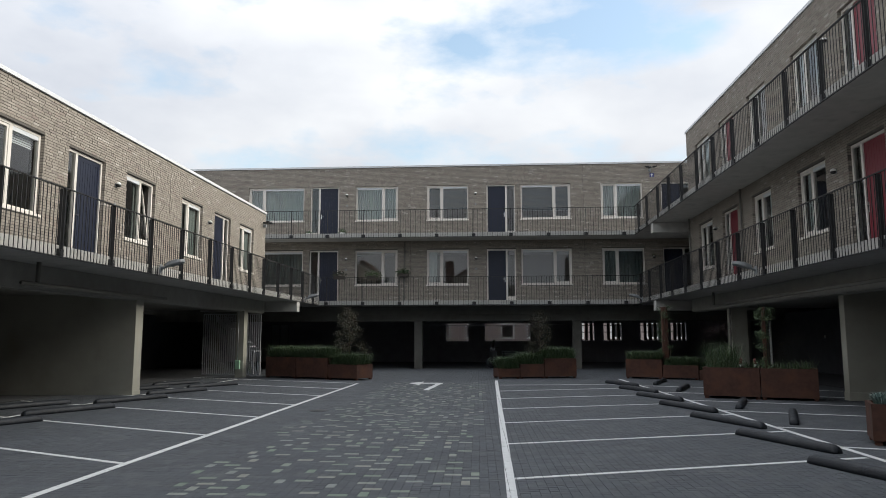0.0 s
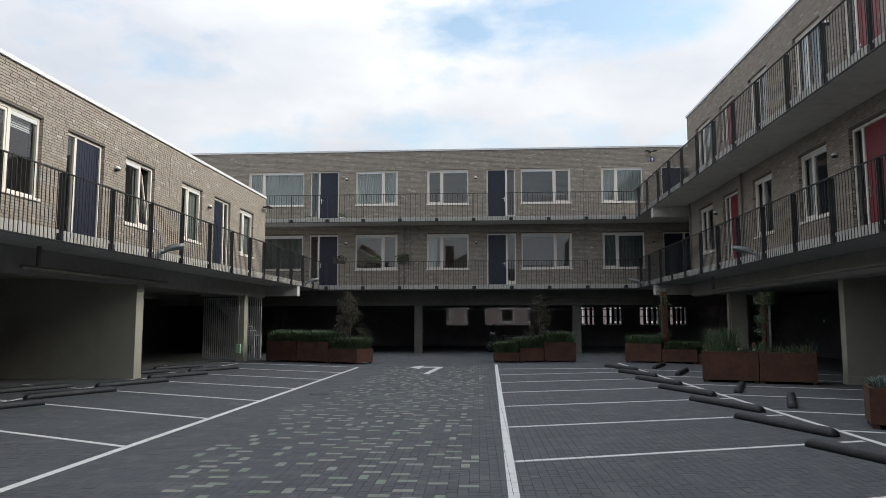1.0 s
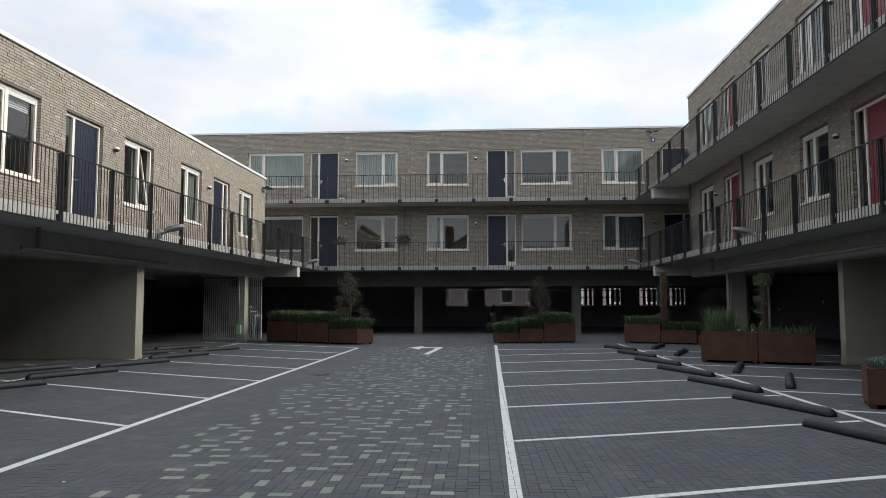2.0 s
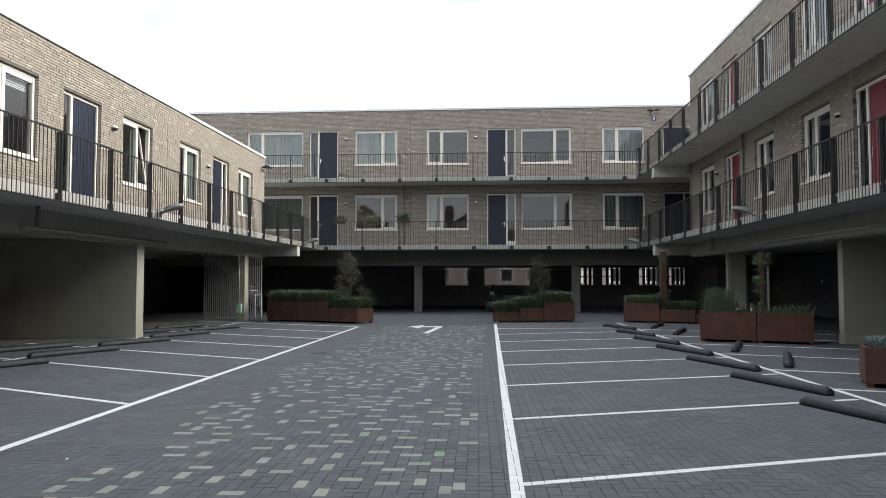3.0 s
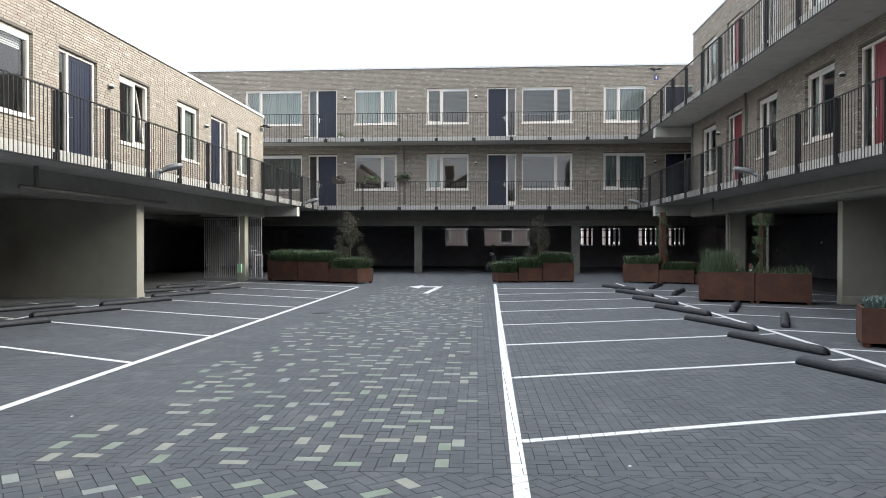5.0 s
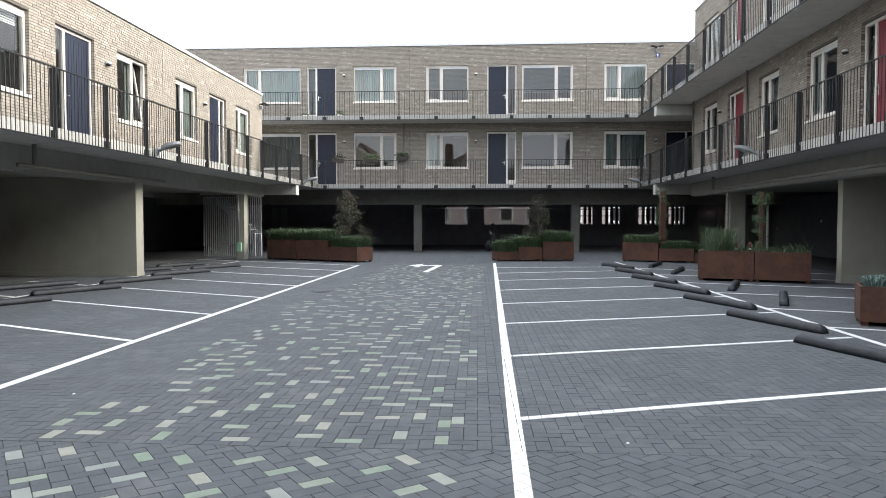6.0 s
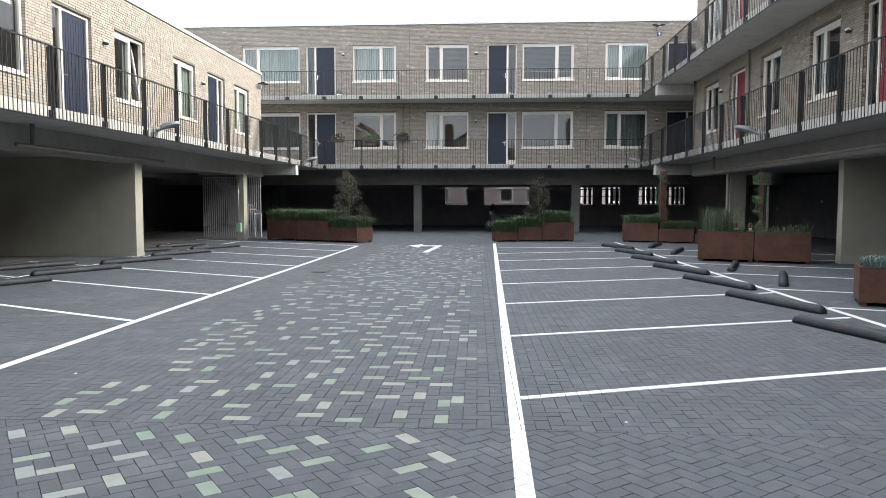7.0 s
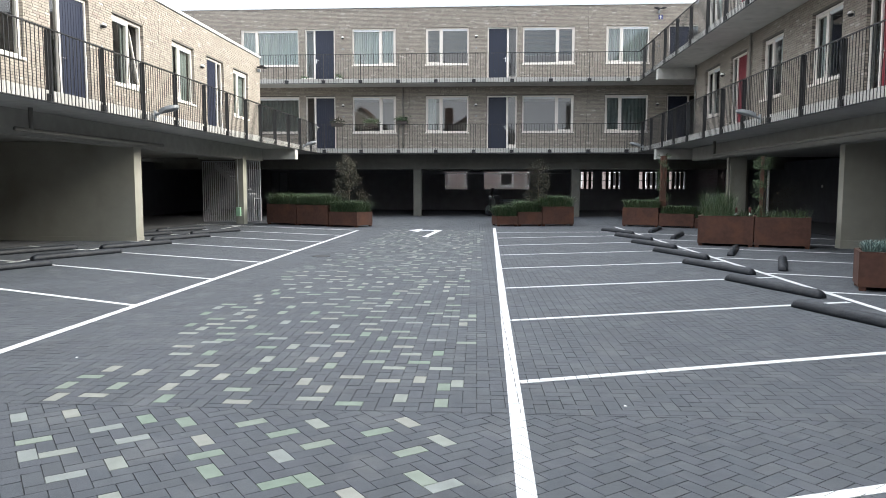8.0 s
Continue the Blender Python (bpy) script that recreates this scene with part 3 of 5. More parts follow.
def curtain(m, u0, u1, z0, z1, mat, label, fold=0.11, name="curtain"):
    n = max(8, int((u1 - u0) / 0.02))
    rng = random.Random(int(u0 * 100))
    ph = rng.uniform(0, 6)
    verts, faces = [], []
    for i in range(n + 1):
        u = u0 + (u1 - u0) * i / n
        d = 0.03 * math.sin(2 * math.pi * u / fold + ph + 0.6 * math.sin(u * 5)) + 0.012 * math.sin(u * 23)
        for dz, off in ((0.0, 1.0), (1.0, 0.8)):
            for side in (0, 0.004):
                verts.append((u, 0.225 + d * off + side, z0 + (z1 - z0) * dz))
    for i in range(n):
        k, q = i * 4, i * 4 + 4
        faces += [(k, q, q + 2, k + 2), (k + 1, k + 3, q + 3, q + 1), (k, k + 1, q + 1, q), (k + 2, q + 2, q + 3, k + 3)]
    faces += [(0, 2, 3, 1), (n * 4, n * 4 + 1, n * 4 + 3, n * 4 + 2)]
    return solid(name, mesh_of(name, verts, faces, mat), label, "curtain", m, group="curtains behind the windows")


def blind(m, u0, u1, z0, z1, mat):
    ob = thing("venetian_blind", "half-lowered blue-grey slatted blind behind the glass", "blind", m, group="blinds behind the windows")
    n = int((z1 - z0) / 0.058)
    slat = mesh_of("slat", [(u0, 0.218, -0.02), (u1, 0.218, -0.02), (u1, 0.252, 0.028), (u0, 0.252, 0.028), (u0, 0.22, -0.023), (u1, 0.22, -0.023), (u1, 0.254, 0.025), (u0, 0.254, 0.025)],
                   [(0, 1, 2, 3), (7, 6, 5, 4), (0, 4, 5, 1), (2, 6, 7, 3)], mat)
    for i in range(n):
        part("slat", slat, ob, at=Matrix.Translation((0, 0, z0 + 0.03 + (z1 - z0 - 0.04) * i / n)))
    part("bottom_bar", boxes("bottom_bar", [(u0, u1, 0.228, 0.247, z0 - 0.025, z0)], M_ALU, 0.004), ob)
    return ob


def door(m, u0, u1, z0, z1, order, mat, colour):
    w, h = u1 - u0, z1 - z0
    ob = thing("door", colour + " front door with narrow side light in a cream frame", "door", m @ Matrix.Translation((u0, 0, z0)), kind="structure")
    side = 0.42
    lead = order == "leaf_first"
    c = w - side - 0.03 if lead else side + 0.03
    part("door_frame", boxes("door_frame", [(0, 0.06, 0.075, 0.18, 0.02, h), (w - 0.06, w, 0.075, 0.18, 0.02, h), (0.06, w - 0.06, 0.075, 0.18, h - 0.065, h),
                                          (c - 0.045, c + 0.045, 0.075, 0.18, 0.02, h - 0.065)], M_FRAME, 0.004), ob)
    part("threshold", boxes("threshold", [(-0.01, w + 0.01, 0.02, 0.3, 0.0, 0.03)], M_CONCRETE, 0.004), ob)
    la, lb = (0.06, c - 0.045) if lead else (c + 0.045, w - 0.06)
    sa_, sb_ = (c + 0.045, w - 0.06) if lead else (0.06, c - 0.045)
    n = 8
    bw = (lb - la - 0.16) / n
    items = [(la + 0.004, lb - 0.004, 0.118, 0.155, 0.035, h - 0.07), (la + 0.004, la + 0.08, 0.106, 0.117, 0.035, h - 0.07), (lb - 0.08, lb - 0.004, 0.106, 0.117, 0.035, h - 0.07),
             (la + 0.08, lb - 0.08, 0.106, 0.117, h - 0.17, h - 0.07), (la + 0.08, lb - 0.08, 0.106, 0.117, 0.035, 0.2)]
    items += [(la + 0.08 + i * bw + 0.004, la + 0.08 + (i + 1) * bw - 0.004, 0.111, 0.1175, 0.2, h - 0.17) for i in range(n)]
    leaf = part("door_leaf", boxes("door_leaf", items, mat), ob, colour + " boarded leaf")
    hx = lb - 0.05 if lead else la + 0.05
    d = -1 if lead else 1
    part("handle", boxes("handle", [(hx - 0.018, hx + 0.018, 0.098, 0.106, 0.95, 1.18), (hx - 0.01, hx + 0.01, 0.06, 0.1, 1.085, 1.105), (min(hx, hx + d * 0.12), max(hx, hx + d * 0.12), 0.055, 0.07, 1.085, 1.105)], M_CHROME, 0.003), leaf, "chrome lever handle on a long plate")
    p = part("pane", glass_sheet(sa_, sb_, 0.25, h - 0.065), ob)
    p.visible_shadow = False
    part("panel", boxes("panel", [(sa_, sb_, 0.1, 0.15, 0.02, 0.25)], M_FRAME, 0.004), ob)
    return ob


for m, opens in ((F_LEFT, LEFT_OPEN), (F_RIGHT, RIGHT_OPEN), (F_BACK, BACK_OPEN)):
    for i, (k, a, b, st, how) in enumerate(opens):
        zz = st * STOREY
        if k == "door":
            red = m is F_RIGHT
            door(m, a, b, DOOR_Z[0] + zz, DOOR_Z[1] + zz, how, M_RED if red else M_NAVY, "red" if red else "navy blue")
        else:
            window(m, a, b, WIN_Z[0] + zz, WIN_Z[1] + zz, how, tilt=(m is F_LEFT and i == 2))

zu = STOREY
z0c, z1c = WIN_Z[0] + 0.08, WIN_Z[1] - 0.05
for m, a, b, lev, kind_c in ((F_BACK, -12.1, -9.4, 1, "full"), (F_BACK, -6.62, -4.62, 1, "full"), (F_BACK, 5.56, 7.46, 1, "full"), (F_BACK, -3.04, -2.6, 0, "side"),
                             (F_LEFT, 17.85, 18.2, 0, "side"), (F_LEFT, 21.25, 21.75, 0, "full"),
                             (F_LEFT, 22.2, 22.75, 0, "full"), (F_LEFT, 26.4, 27.9, 0, "full"), (F_LEFT, 18.55, 18.8, 0, "side"),
                             (F_RIGHT, -28.1, -27.6, 0, "side"), (F_RIGHT, -27.2, -26.6, 0, "side"), (F_RIGHT, -22.4, -22.0, 0, "side"), (F_RIGHT, -19.1, -18.75, 0, "side"),
                             (F_RIGHT, -18.0, -17.64, 0, "side"), (F_RIGHT, -19.1, -18.7, 1, "side"), (F_RIGHT, -22.4, -22.0, 1, "side"), (F_RIGHT, -21.5, -21.05, 1, "side"), (F_RIGHT, -21.6, -21.05, 0, "side"), (F_RIGHT, -28.1, -26.6, 1, "full"), (F_RIGHT, -18.2, -17.64, 1, "side"), (F_RIGHT, -13.6, -12.1, 0, "full"), (F_RIGHT, -13.6, -12.1, 1, "full")):
    if m is F_LEFT:
        curtain(m, a, b, z0c + lev * zu, z1c + lev * zu, M_SHEER, "grey-green sheer curtain hanging behind the glass")
    else:
        curtain(m, a, b, z0c + lev * zu, z1c + lev * zu, M_CURTAIN, "pale grey pleated curtain drawn behind the glass" if kind_c == "full" else "pale grey curtain gathered beside the window")
for a, b in ((-12.1, -9.4), (5.56, 7.46)):
    curtain(F_BACK, a, b, z0c, z1c, M_SHEER, "grey-green sheer curtain hanging behind the glass", 0.16)
for a, b, low in ((-3.03, -1.1, 0.62), (1.64, 3.95, 0.5)):
    blind(F_BACK, a, b, WIN_Z[0] + zu + low, WIN_Z[1] + zu - 0.08, M_BLIND)
blind(F_LEFT, 12.72, 14.22, WIN_Z[1] - 0.32, WIN_Z[1] - 0.08, M_ALU)


# ---- wall lamps and door plates ----
def wall_lamp(m, u, z):
    ob = thing("wall_lamp", "round white wall lamp with dark lower half", "wall lamp", m @ Matrix.Translation((u, -0.008, z)), group="wall lamps beside the doors")
    part("back_plate", boxes("back_plate", [(-0.035, 0.035, -0.02, 0.0, -0.05, 0.05)], M_LAMP, 0.006), ob)
    prof = [(0.07 * math.cos(a), 0.07 * math.sin(a)) for a in [radians(x) for x in (2, 20, 40, 60, 78, 89)]]
    part("cap", lathe("cap", prof, M_WHITE), ob, "white dome", at=Matrix.Translation((0, -0.075, 0)))
    prof2 = [(0.012, -0.064), (0.037, -0.058), (0.058, -0.037), (0.068, -0.003)]
    part("diffuser", lathe("diffuser", prof2, M_BLACK), ob, "dark lower bowl", at=Matrix.Translation((0, -0.075, 0)))
    return ob


for m, u, lev in ((F_LEFT, 17.27, 0), (F_LEFT, 23.3, 0), (F_RIGHT, -26.0, 0), (F_RIGHT, -17.06, 0), (F_RIGHT, -26.0, 1), (F_RIGHT, -17.06, 1),
                  (F_BACK, -7.13, 0), (F_BACK, -0.66, 0), (F_BACK, 7.95, 0), (F_BACK, -7.13, 1), (F_BACK, -0.66, 1), (F_BACK, 7.95, 1)):
    wall_lamp(m, u, 5.38 + lev * STOREY)
    solid("door_plate", boxes("door_plate", [(-0.035, 0.035, -0.02, -0.006, -0.045, 0.045)], M_LAMP, 0.004), "small pale plate on the brickwork beside a door", "plate",
          m @ Matrix.Translation((u, 0, 4.86 + lev * STOREY)), group="plates beside the doors")


def gallery_lamp(m):
    """Local x along the facade, -y out over the court."""
    ob = thing("gallery_lamp", "grey paddle-shaped lamp on a short arm at the gallery edge", "lamp", m, group="lamps on the gallery edges")
    part("bracket", boxes("bracket", [(-0.07, 0.07, -0.04, -0.015, -0.12, 0.1)], M_LAMP, 0.006), ob)
    part("arm", tube("arm", [(0, -0.03, 0.0), (0, -0.1, 0.02), (0, -0.18, 0.06)], 0.035, M_LAMP), ob)
    prof = [(0.0, 0.05), (0.08, 0.1), (0.2, 0.15), (0.34, 0.155), (0.42, 0.125), (0.46, 0.06)]
    verts, faces = [], []
    for y, w in prof:
        s = math.sin(math.pi * min(1, y / 0.46 * 0.8 + 0.2))
        for sx, sz in ((-1, 0.0), (-0.86, 0.085), (0, 0.105), (0.86, 0.085), (1, 0.0), (0.9, -0.03), (-0.9, -0.03)):
            verts.append((sx * w, -0.14 - y, 0.05 + sz * (0.55 + 0.5 * s) + y * 0.26))
    for i in range(len(prof) - 1):
        for k in range(7):
            k2 = (k + 1) % 7
            faces.append((i * 7 + k, (i + 1) * 7 + k, (i + 1) * 7 + k2, i * 7 + k2))
    faces += [tuple(range(7)), tuple(range(len(prof) * 7 - 1, len(prof) * 7 - 8, -1))]
    part("head", mesh_of("head", verts, faces, M_LAMP), ob)
    return ob


gallery_lamp(wall_frame((XL + GAL, 17.0, 3.2), (0, 1, 0), (-1, 0, 0)))
gallery_lamp(wall_frame((XR - GAL, 18.6, 3.2), (0, -1, 0), (1, 0, 0)))
gallery_lamp(wall_frame((XL + GAL, 30.9, 3.2), (0, 1, 0), (-1, 0, 0)))
gallery_lamp(wall_frame((XR - GAL, 32.3, 3.2), (0, -1, 0), (1, 0, 0)))


def roof_camera(m):
    ob = thing("roof_floodlight", "small dark floodlight pair on a wall bracket under the coping", "floodlight", m, group="floodlights under the copings")
    part("bracket", boxes("bracket", [(-0.04, 0.04, -0.2, -0.005, -0.03, 0.03), (-0.2, 0.24, -0.24, -0.2, -0.03, 0.01)], M_BLACK, 0.005), ob)
    part("head", boxes("head", [(-0.27, -0.08, -0.36, -0.2, -0.02, 0.04)], M_BLACK, 0.02), ob)
    part("head", boxes("head", [(0.1, 0.29, -0.36, -0.2, -0.02, 0.04)], M_BLACK, 0.02), ob)
    part("sensor", boxes("sensor", [(-0.05, 0.05, -0.16, -0.02, -0.2, -0.06)], M_LAMP, 0.02), ob)
    return ob


roof_camera(wall_frame((XL, 29.1, 6.3), (0, 1, 0), (-1, 0, 0)))
roof_camera(wall_frame((7.9, YB, 9.78), (1, 0, 0), (0, 1, 0)))
sign = solid("wall_sign", boxes("wall_sign", [(-0.1, 0.1, -0.03, -0.012, -0.1, 0.1)], M_BLUE_SIGN, 0.005), "small square blue sign on the brick parapet", "sign", wall_frame((8.0, YB, 9.42), (1, 0, 0), (0, 1, 0)))
part("pictogram", boxes("pictogram", [(-0.022, 0.022, -0.036, -0.03, -0.07, 0.07), (-0.055, 0.055, -0.036, -0.03, 0.015, 0.04)], M_WHITE), sign)

# ---- car deck ----
solid("wall_west_pier", boxes("wall_west_pier", [(-17.0, -9.47, 18.62, 19.02, 0.11, 2.655), (-17.0, -9.46, 18.605, 19.03, -0.01, 0.11)], M_PAINTED_CONCRETE, 0.006), "pale concrete cross wall of the car deck", "wall", kind="structure")
solid("wall_east_pier", boxes("wall_east_pier", [(8.5, 9.55, 17.8, 18.05, 0.2, 2.655), (8.49, 9.56, 17.79, 18.06, -0.01, 0.2)], M_PAINTED_CONCRETE, 0.006), "pale concrete pier of the car deck", "wall", kind="structure")
# columns at the rear get the darker concrete in place of gallery shade
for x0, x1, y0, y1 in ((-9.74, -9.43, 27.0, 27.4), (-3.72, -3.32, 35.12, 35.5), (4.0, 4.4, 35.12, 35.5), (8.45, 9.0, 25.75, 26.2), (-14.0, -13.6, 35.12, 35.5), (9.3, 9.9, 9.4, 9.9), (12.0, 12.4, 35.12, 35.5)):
    solid("column", boxes("column", [(x0, x1, y0, y1, -0.01, 2.66 if y0 < 30 else 2.3)], M_PAINTED_CONCRETE if y0 < 30 else M_SHADE_CONCRETE, 0.012), "concrete column that carries the storeys above", "column", group="columns of the car deck")
shell("car_deck_wall", "dark walls inside the car deck", [(-17.0, -16.8, -8, 18.6, 0, 2.65), (-17.0, -16.8, 19.1, 45, 0, 2.65), (14.0, 14.2, -8, 45, 0, 2.65)], M_SHADE_WALL)

LATTICE = [(-2.76, -1.37), (-0.3, 2.49)]
SLATS = [(5.68, 6.44), (7.01, 8.11), (9.26, 10.35), (11.09, 12.04)]
cut = [(a, b, 1.28, 2.36) for a, b in LATTICE] + [(a, b, 1.33, 2.36) for a, b in SLATS]
rear_m = wall_frame((0, 45.0, 0), (1, 0, 0), (0, 1, 0))
rear = wall_body("wall_car_deck_rear", -20, 18, -0.01, 2.95, cut, rear_m, "dark rear wall of the car deck with openwork panels")
rear.data.materials[0] = M_DARK_WALL
lat_brick = boxes("brick", [(-0.052, 0.052, 0.05, 0.15, 0, 0.096)], M_BRICK_DARK)
lat_bed = {b: boxes("bed_joint", [(a, b, 0.055, 0.145, 0, 0.03)], M_BRICK_DARK) for a, b in LATTICE}
for a, b in LATTICE:
    ob = thing("brick_lattice", "openwork brick screen letting daylight into the car deck", "brick screen", rear_m, group="brick screens in the rear wall", kind="structure")
    for r in range(12):
        z = 1.285 + r * 0.0975
        if z + 0.096 > 2.36:
            break
        part("bed_joint", lat_bed[b], ob, at=Matrix.Translation((0, 0, z - 0.016)))
        u = a + (0.085 if r % 2 else 0.0) + 0.052
        while u < b - 0.05:
            part("brick", lat_brick, ob, at=Matrix.Translation((u, 0, z)))
            u += 0.17
for a, b in SLATS:
    ob = thing("slatted_opening", "opening with upright brick slats in the rear wall", "opening", rear_m, group="slatted openings in the rear wall", kind="structure")
    n = int((b - a) / 0.28)
    for i in range(1, n + 1):
        u = a + (b - a) * i / (n + 0.6)
        part("slat", boxes("slat", [(u - 0.078, u + 0.078, 0.05, 0.25, 1.33, 2.36)], M_BRICK_DARK), ob)
    for zz in (1.80, 2.22):
        part("crossbar", boxes("crossbar", [(a, b, 0.12, 0.16, zz, zz + 0.05)], M_STEEL), ob)

FAR_WINDOWS = (-4.6, -2.17, 0.87, 3.1, 6.75, 10.2, 13.2, 15.5)
for x0, x1, z1 in ((-14.0, -2.75, 7.0), (-2.7, 5.3, 6.6), (5.35, 12.0, 7.0), (12.05, 20.0, 6.5)):
    house = thing("far_house", "pinkish brick house with white window frames beyond the rear openings", "house", pose(0, 62, 0), group="houses beyond the rear wall")
    part("wall", boxes("wall", [(x0, x1, 0, 6, -0.02, z1)], M_FAR_WALL), house)
    part("roof", boxes("roof", [(x0 - 0.02, x1 + 0.02, -0.1, 6.1, z1, z1 + 0.2)], M_SHADE_CONCRETE), house)
    for wx in FAR_WINDOWS:
        if x0 < wx < x1 - 1.2:
            win = part("window", boxes("window", [(wx + 0.1, wx + 1.12, -0.02, 0.05, 1.5, 2.62)], M_BLACK), house)
            part("window_frame", boxes("window_frame", [(wx, wx + 0.13, -0.06, 0.02, 1.38, 2.74), (wx + 1.09, wx + 1.22, -0.06, 0.02, 1.38, 2.74),
                                                        (wx + 0.13, wx + 1.09, -0.06, 0.02, 2.6, 2.74), (wx + 0.13, wx + 1.09, -0.06, 0.02, 1.38, 1.54)], M_WHITE), win)
deck_door = thing("glazed_door", "dim grey glazed door in the rear of the car deck", "door", pose(-13.35, 44.98, 0))
part("frame", boxes("frame", [(-0.6, -0.5, -0.06, 0, -0.01, 2.4), (0.5, 0.6, -0.06, 0, -0.01, 2.4), (-0.5, 0.5, -0.06, 0, 2.3, 2.4), (-0.05, 0.05, -0.06, 0, -0.01, 2.3)], M_LAMP, 0.004), deck_door)
part("panel", boxes("panel", [(-0.5, -0.05, -0.04, -0.01, 0.0, 2.3)], M_GALV), deck_door)
part("panel", boxes("panel", [(0.05, 0.5, -0.04, -0.01, 0.0, 2.3)], M_GALV), deck_door)
# barred stair enclosure beside the west column
gate = thing("bar_gate", "tall galvanised bar fence round the stair", "gate", pose(0, 28.3, 0))
bar = boxes("bar", [(-0.014, 0.014, -0.02, 0.02, 0.06, 2.44)], M_GATE)
for x0, x1 in ((-11.55, -10.1), (-9.9, -9.2)):
    part("rail", boxes("rail", [(x0, x1, -0.025, 0.025, 0.03, 0.07)], M_GATE), gate)
    part("rail", boxes("rail", [(x0, x1, -0.025, 0.025, 2.43, 2.47)], M_GATE), gate)
    n = round((x1 - x0) / 0.085)
    for i in range(n + 1):
        part("bar", bar, gate, at=Matrix.Translation((x0 + (x1 - x0) * i / n, 0, 0)))
for z in (2.1, 2.2, 2.3):
    part("rail", boxes("rail", [(-11.0, -10.4, 0.1, 0.13, z, z + 0.03)], M_GATE), gate)
stair = thing("steel_stair", "steel stair behind the bar fence", "stair", pose(-0.62, 29.0, 0))
for y in (0.0, 0.9):
    verts = [(-10.7, y, 2.2), (-9.1, y, 0.72), (-9.1, y, 0.98), (-10.7, y, 2.46), (-10.7, y + 0.02, 2.2), (-9.1, y + 0.02, 0.72), (-9.1, y + 0.02, 0.98), (-10.7, y + 0.02, 2.46)]
    part("stringer", mesh_of("stringer", verts, [(0, 1, 2, 3), (7, 6, 5, 4), (0, 4, 5, 1), (1, 5, 6, 2), (2, 6, 7, 3), (3, 7, 4, 0)], M_GATE), stair)
tread = boxes("tread", [(-0.13, 0.13, 0.02, 0.9, -0.02, 0.02)], M_GATE)
for i in range(8):
    part("tread", tread, stair, at=Matrix.Translation((-10.6 + i * 0.2, 0, 2.25 - i * 0.185)))
part("newel", boxes("newel", [(-9.14, -9.06, 0.0, 0.06, -0.012, 0.98)], M_GATE), stair)
part("newel", boxes("newel", [(-9.14, -9.06, 0.86, 0.92, -0.012, 0.98)], M_GATE), stair)

mint = thing("charging_box", "mint green box with a grey conduit on the column", "box", pose(-9.62, 27.0, 0.0))
part("housing", boxes("housing", [(-0.09, 0.09, -0.12, -0.006, 0.32, 0.66)], M_MINT, 0.012), mint)
part("conduit", tube("conduit", [(-0.02, -0.03, 0.66), (-0.02, -0.03, 2.5)], 0.018, M_GALV, 8), mint, "grey conduit")

# drain pipes under the galleries
for nm, pts, lab in (("drain_pipe", [(-9.1, 13.3, 2.58), (-9.1, 13.95, 2.58), (-9.12, 19.6, 2.6)], "grey"), ("drain_pipe", [(7.7, 25.2, 2.56), (7.7, 19.0, 2.6), (7.7, 14.0, 2.62)], "grey")):
    ob = thing(nm, "dark grey drain pipe hung under the gallery", "pipe", group="drain pipes under the galleries")
    part("run", tube("run", pts, 0.045, M_PIPE), ob)
    for q in (pts[:1] if pts[0][0] < 0 else (pts[0], pts[-1])):
        x, y, z = q
        part("riser", tube("riser", [(x, y + 0.5 if q is pts[0] and x < 0 else y, z), (x, y + 0.5 if q is pts[0] and x < 0 else y, 3.05)], 0.045, M_PIPE), ob)
for x, y, z0, z1 in ((8.35, 25.6, -0.01, 2.7), (XR - 0.07, 23.35, DECK, 3.03 + STOREY), (XR - 0.07, 29.3, DECK, 3.03 + STOREY), (-4.2, YB - 0.07, DECK, 3.03 + STOREY)):
    ob = thing("downpipe", "grey vertical downpipe on a wall", "pipe", group="downpipes")
    part("pipe", tube("pipe", [(x, y, z0), (x, y, z1)], 0.032, M_PIPE), ob)
    for z in (z0 + 0.5, z1 - 0.4):
        part("clip", lathe("clip", [(0.042, 0), (0.042, 0.04)], M_PIPE, 12), ob, at=Matrix.Translation((x, y, z)))
soffit = thing("soffit_light", "flat grey light under the upper gallery", "ceiling light", pose(8.3, 30.9, 3.03 + STOREY))
part("housing", boxes("housing", [(-0.3, 0.3, -0.1, 0.1, -0.09, 0.0)], M_LAMP, 0.02), soffit)
part("lens", boxes("lens", [(-0.26, 0.26, -0.08, 0.08, -0.105, -0.088)], M_WHITE, 0.006), soffit)


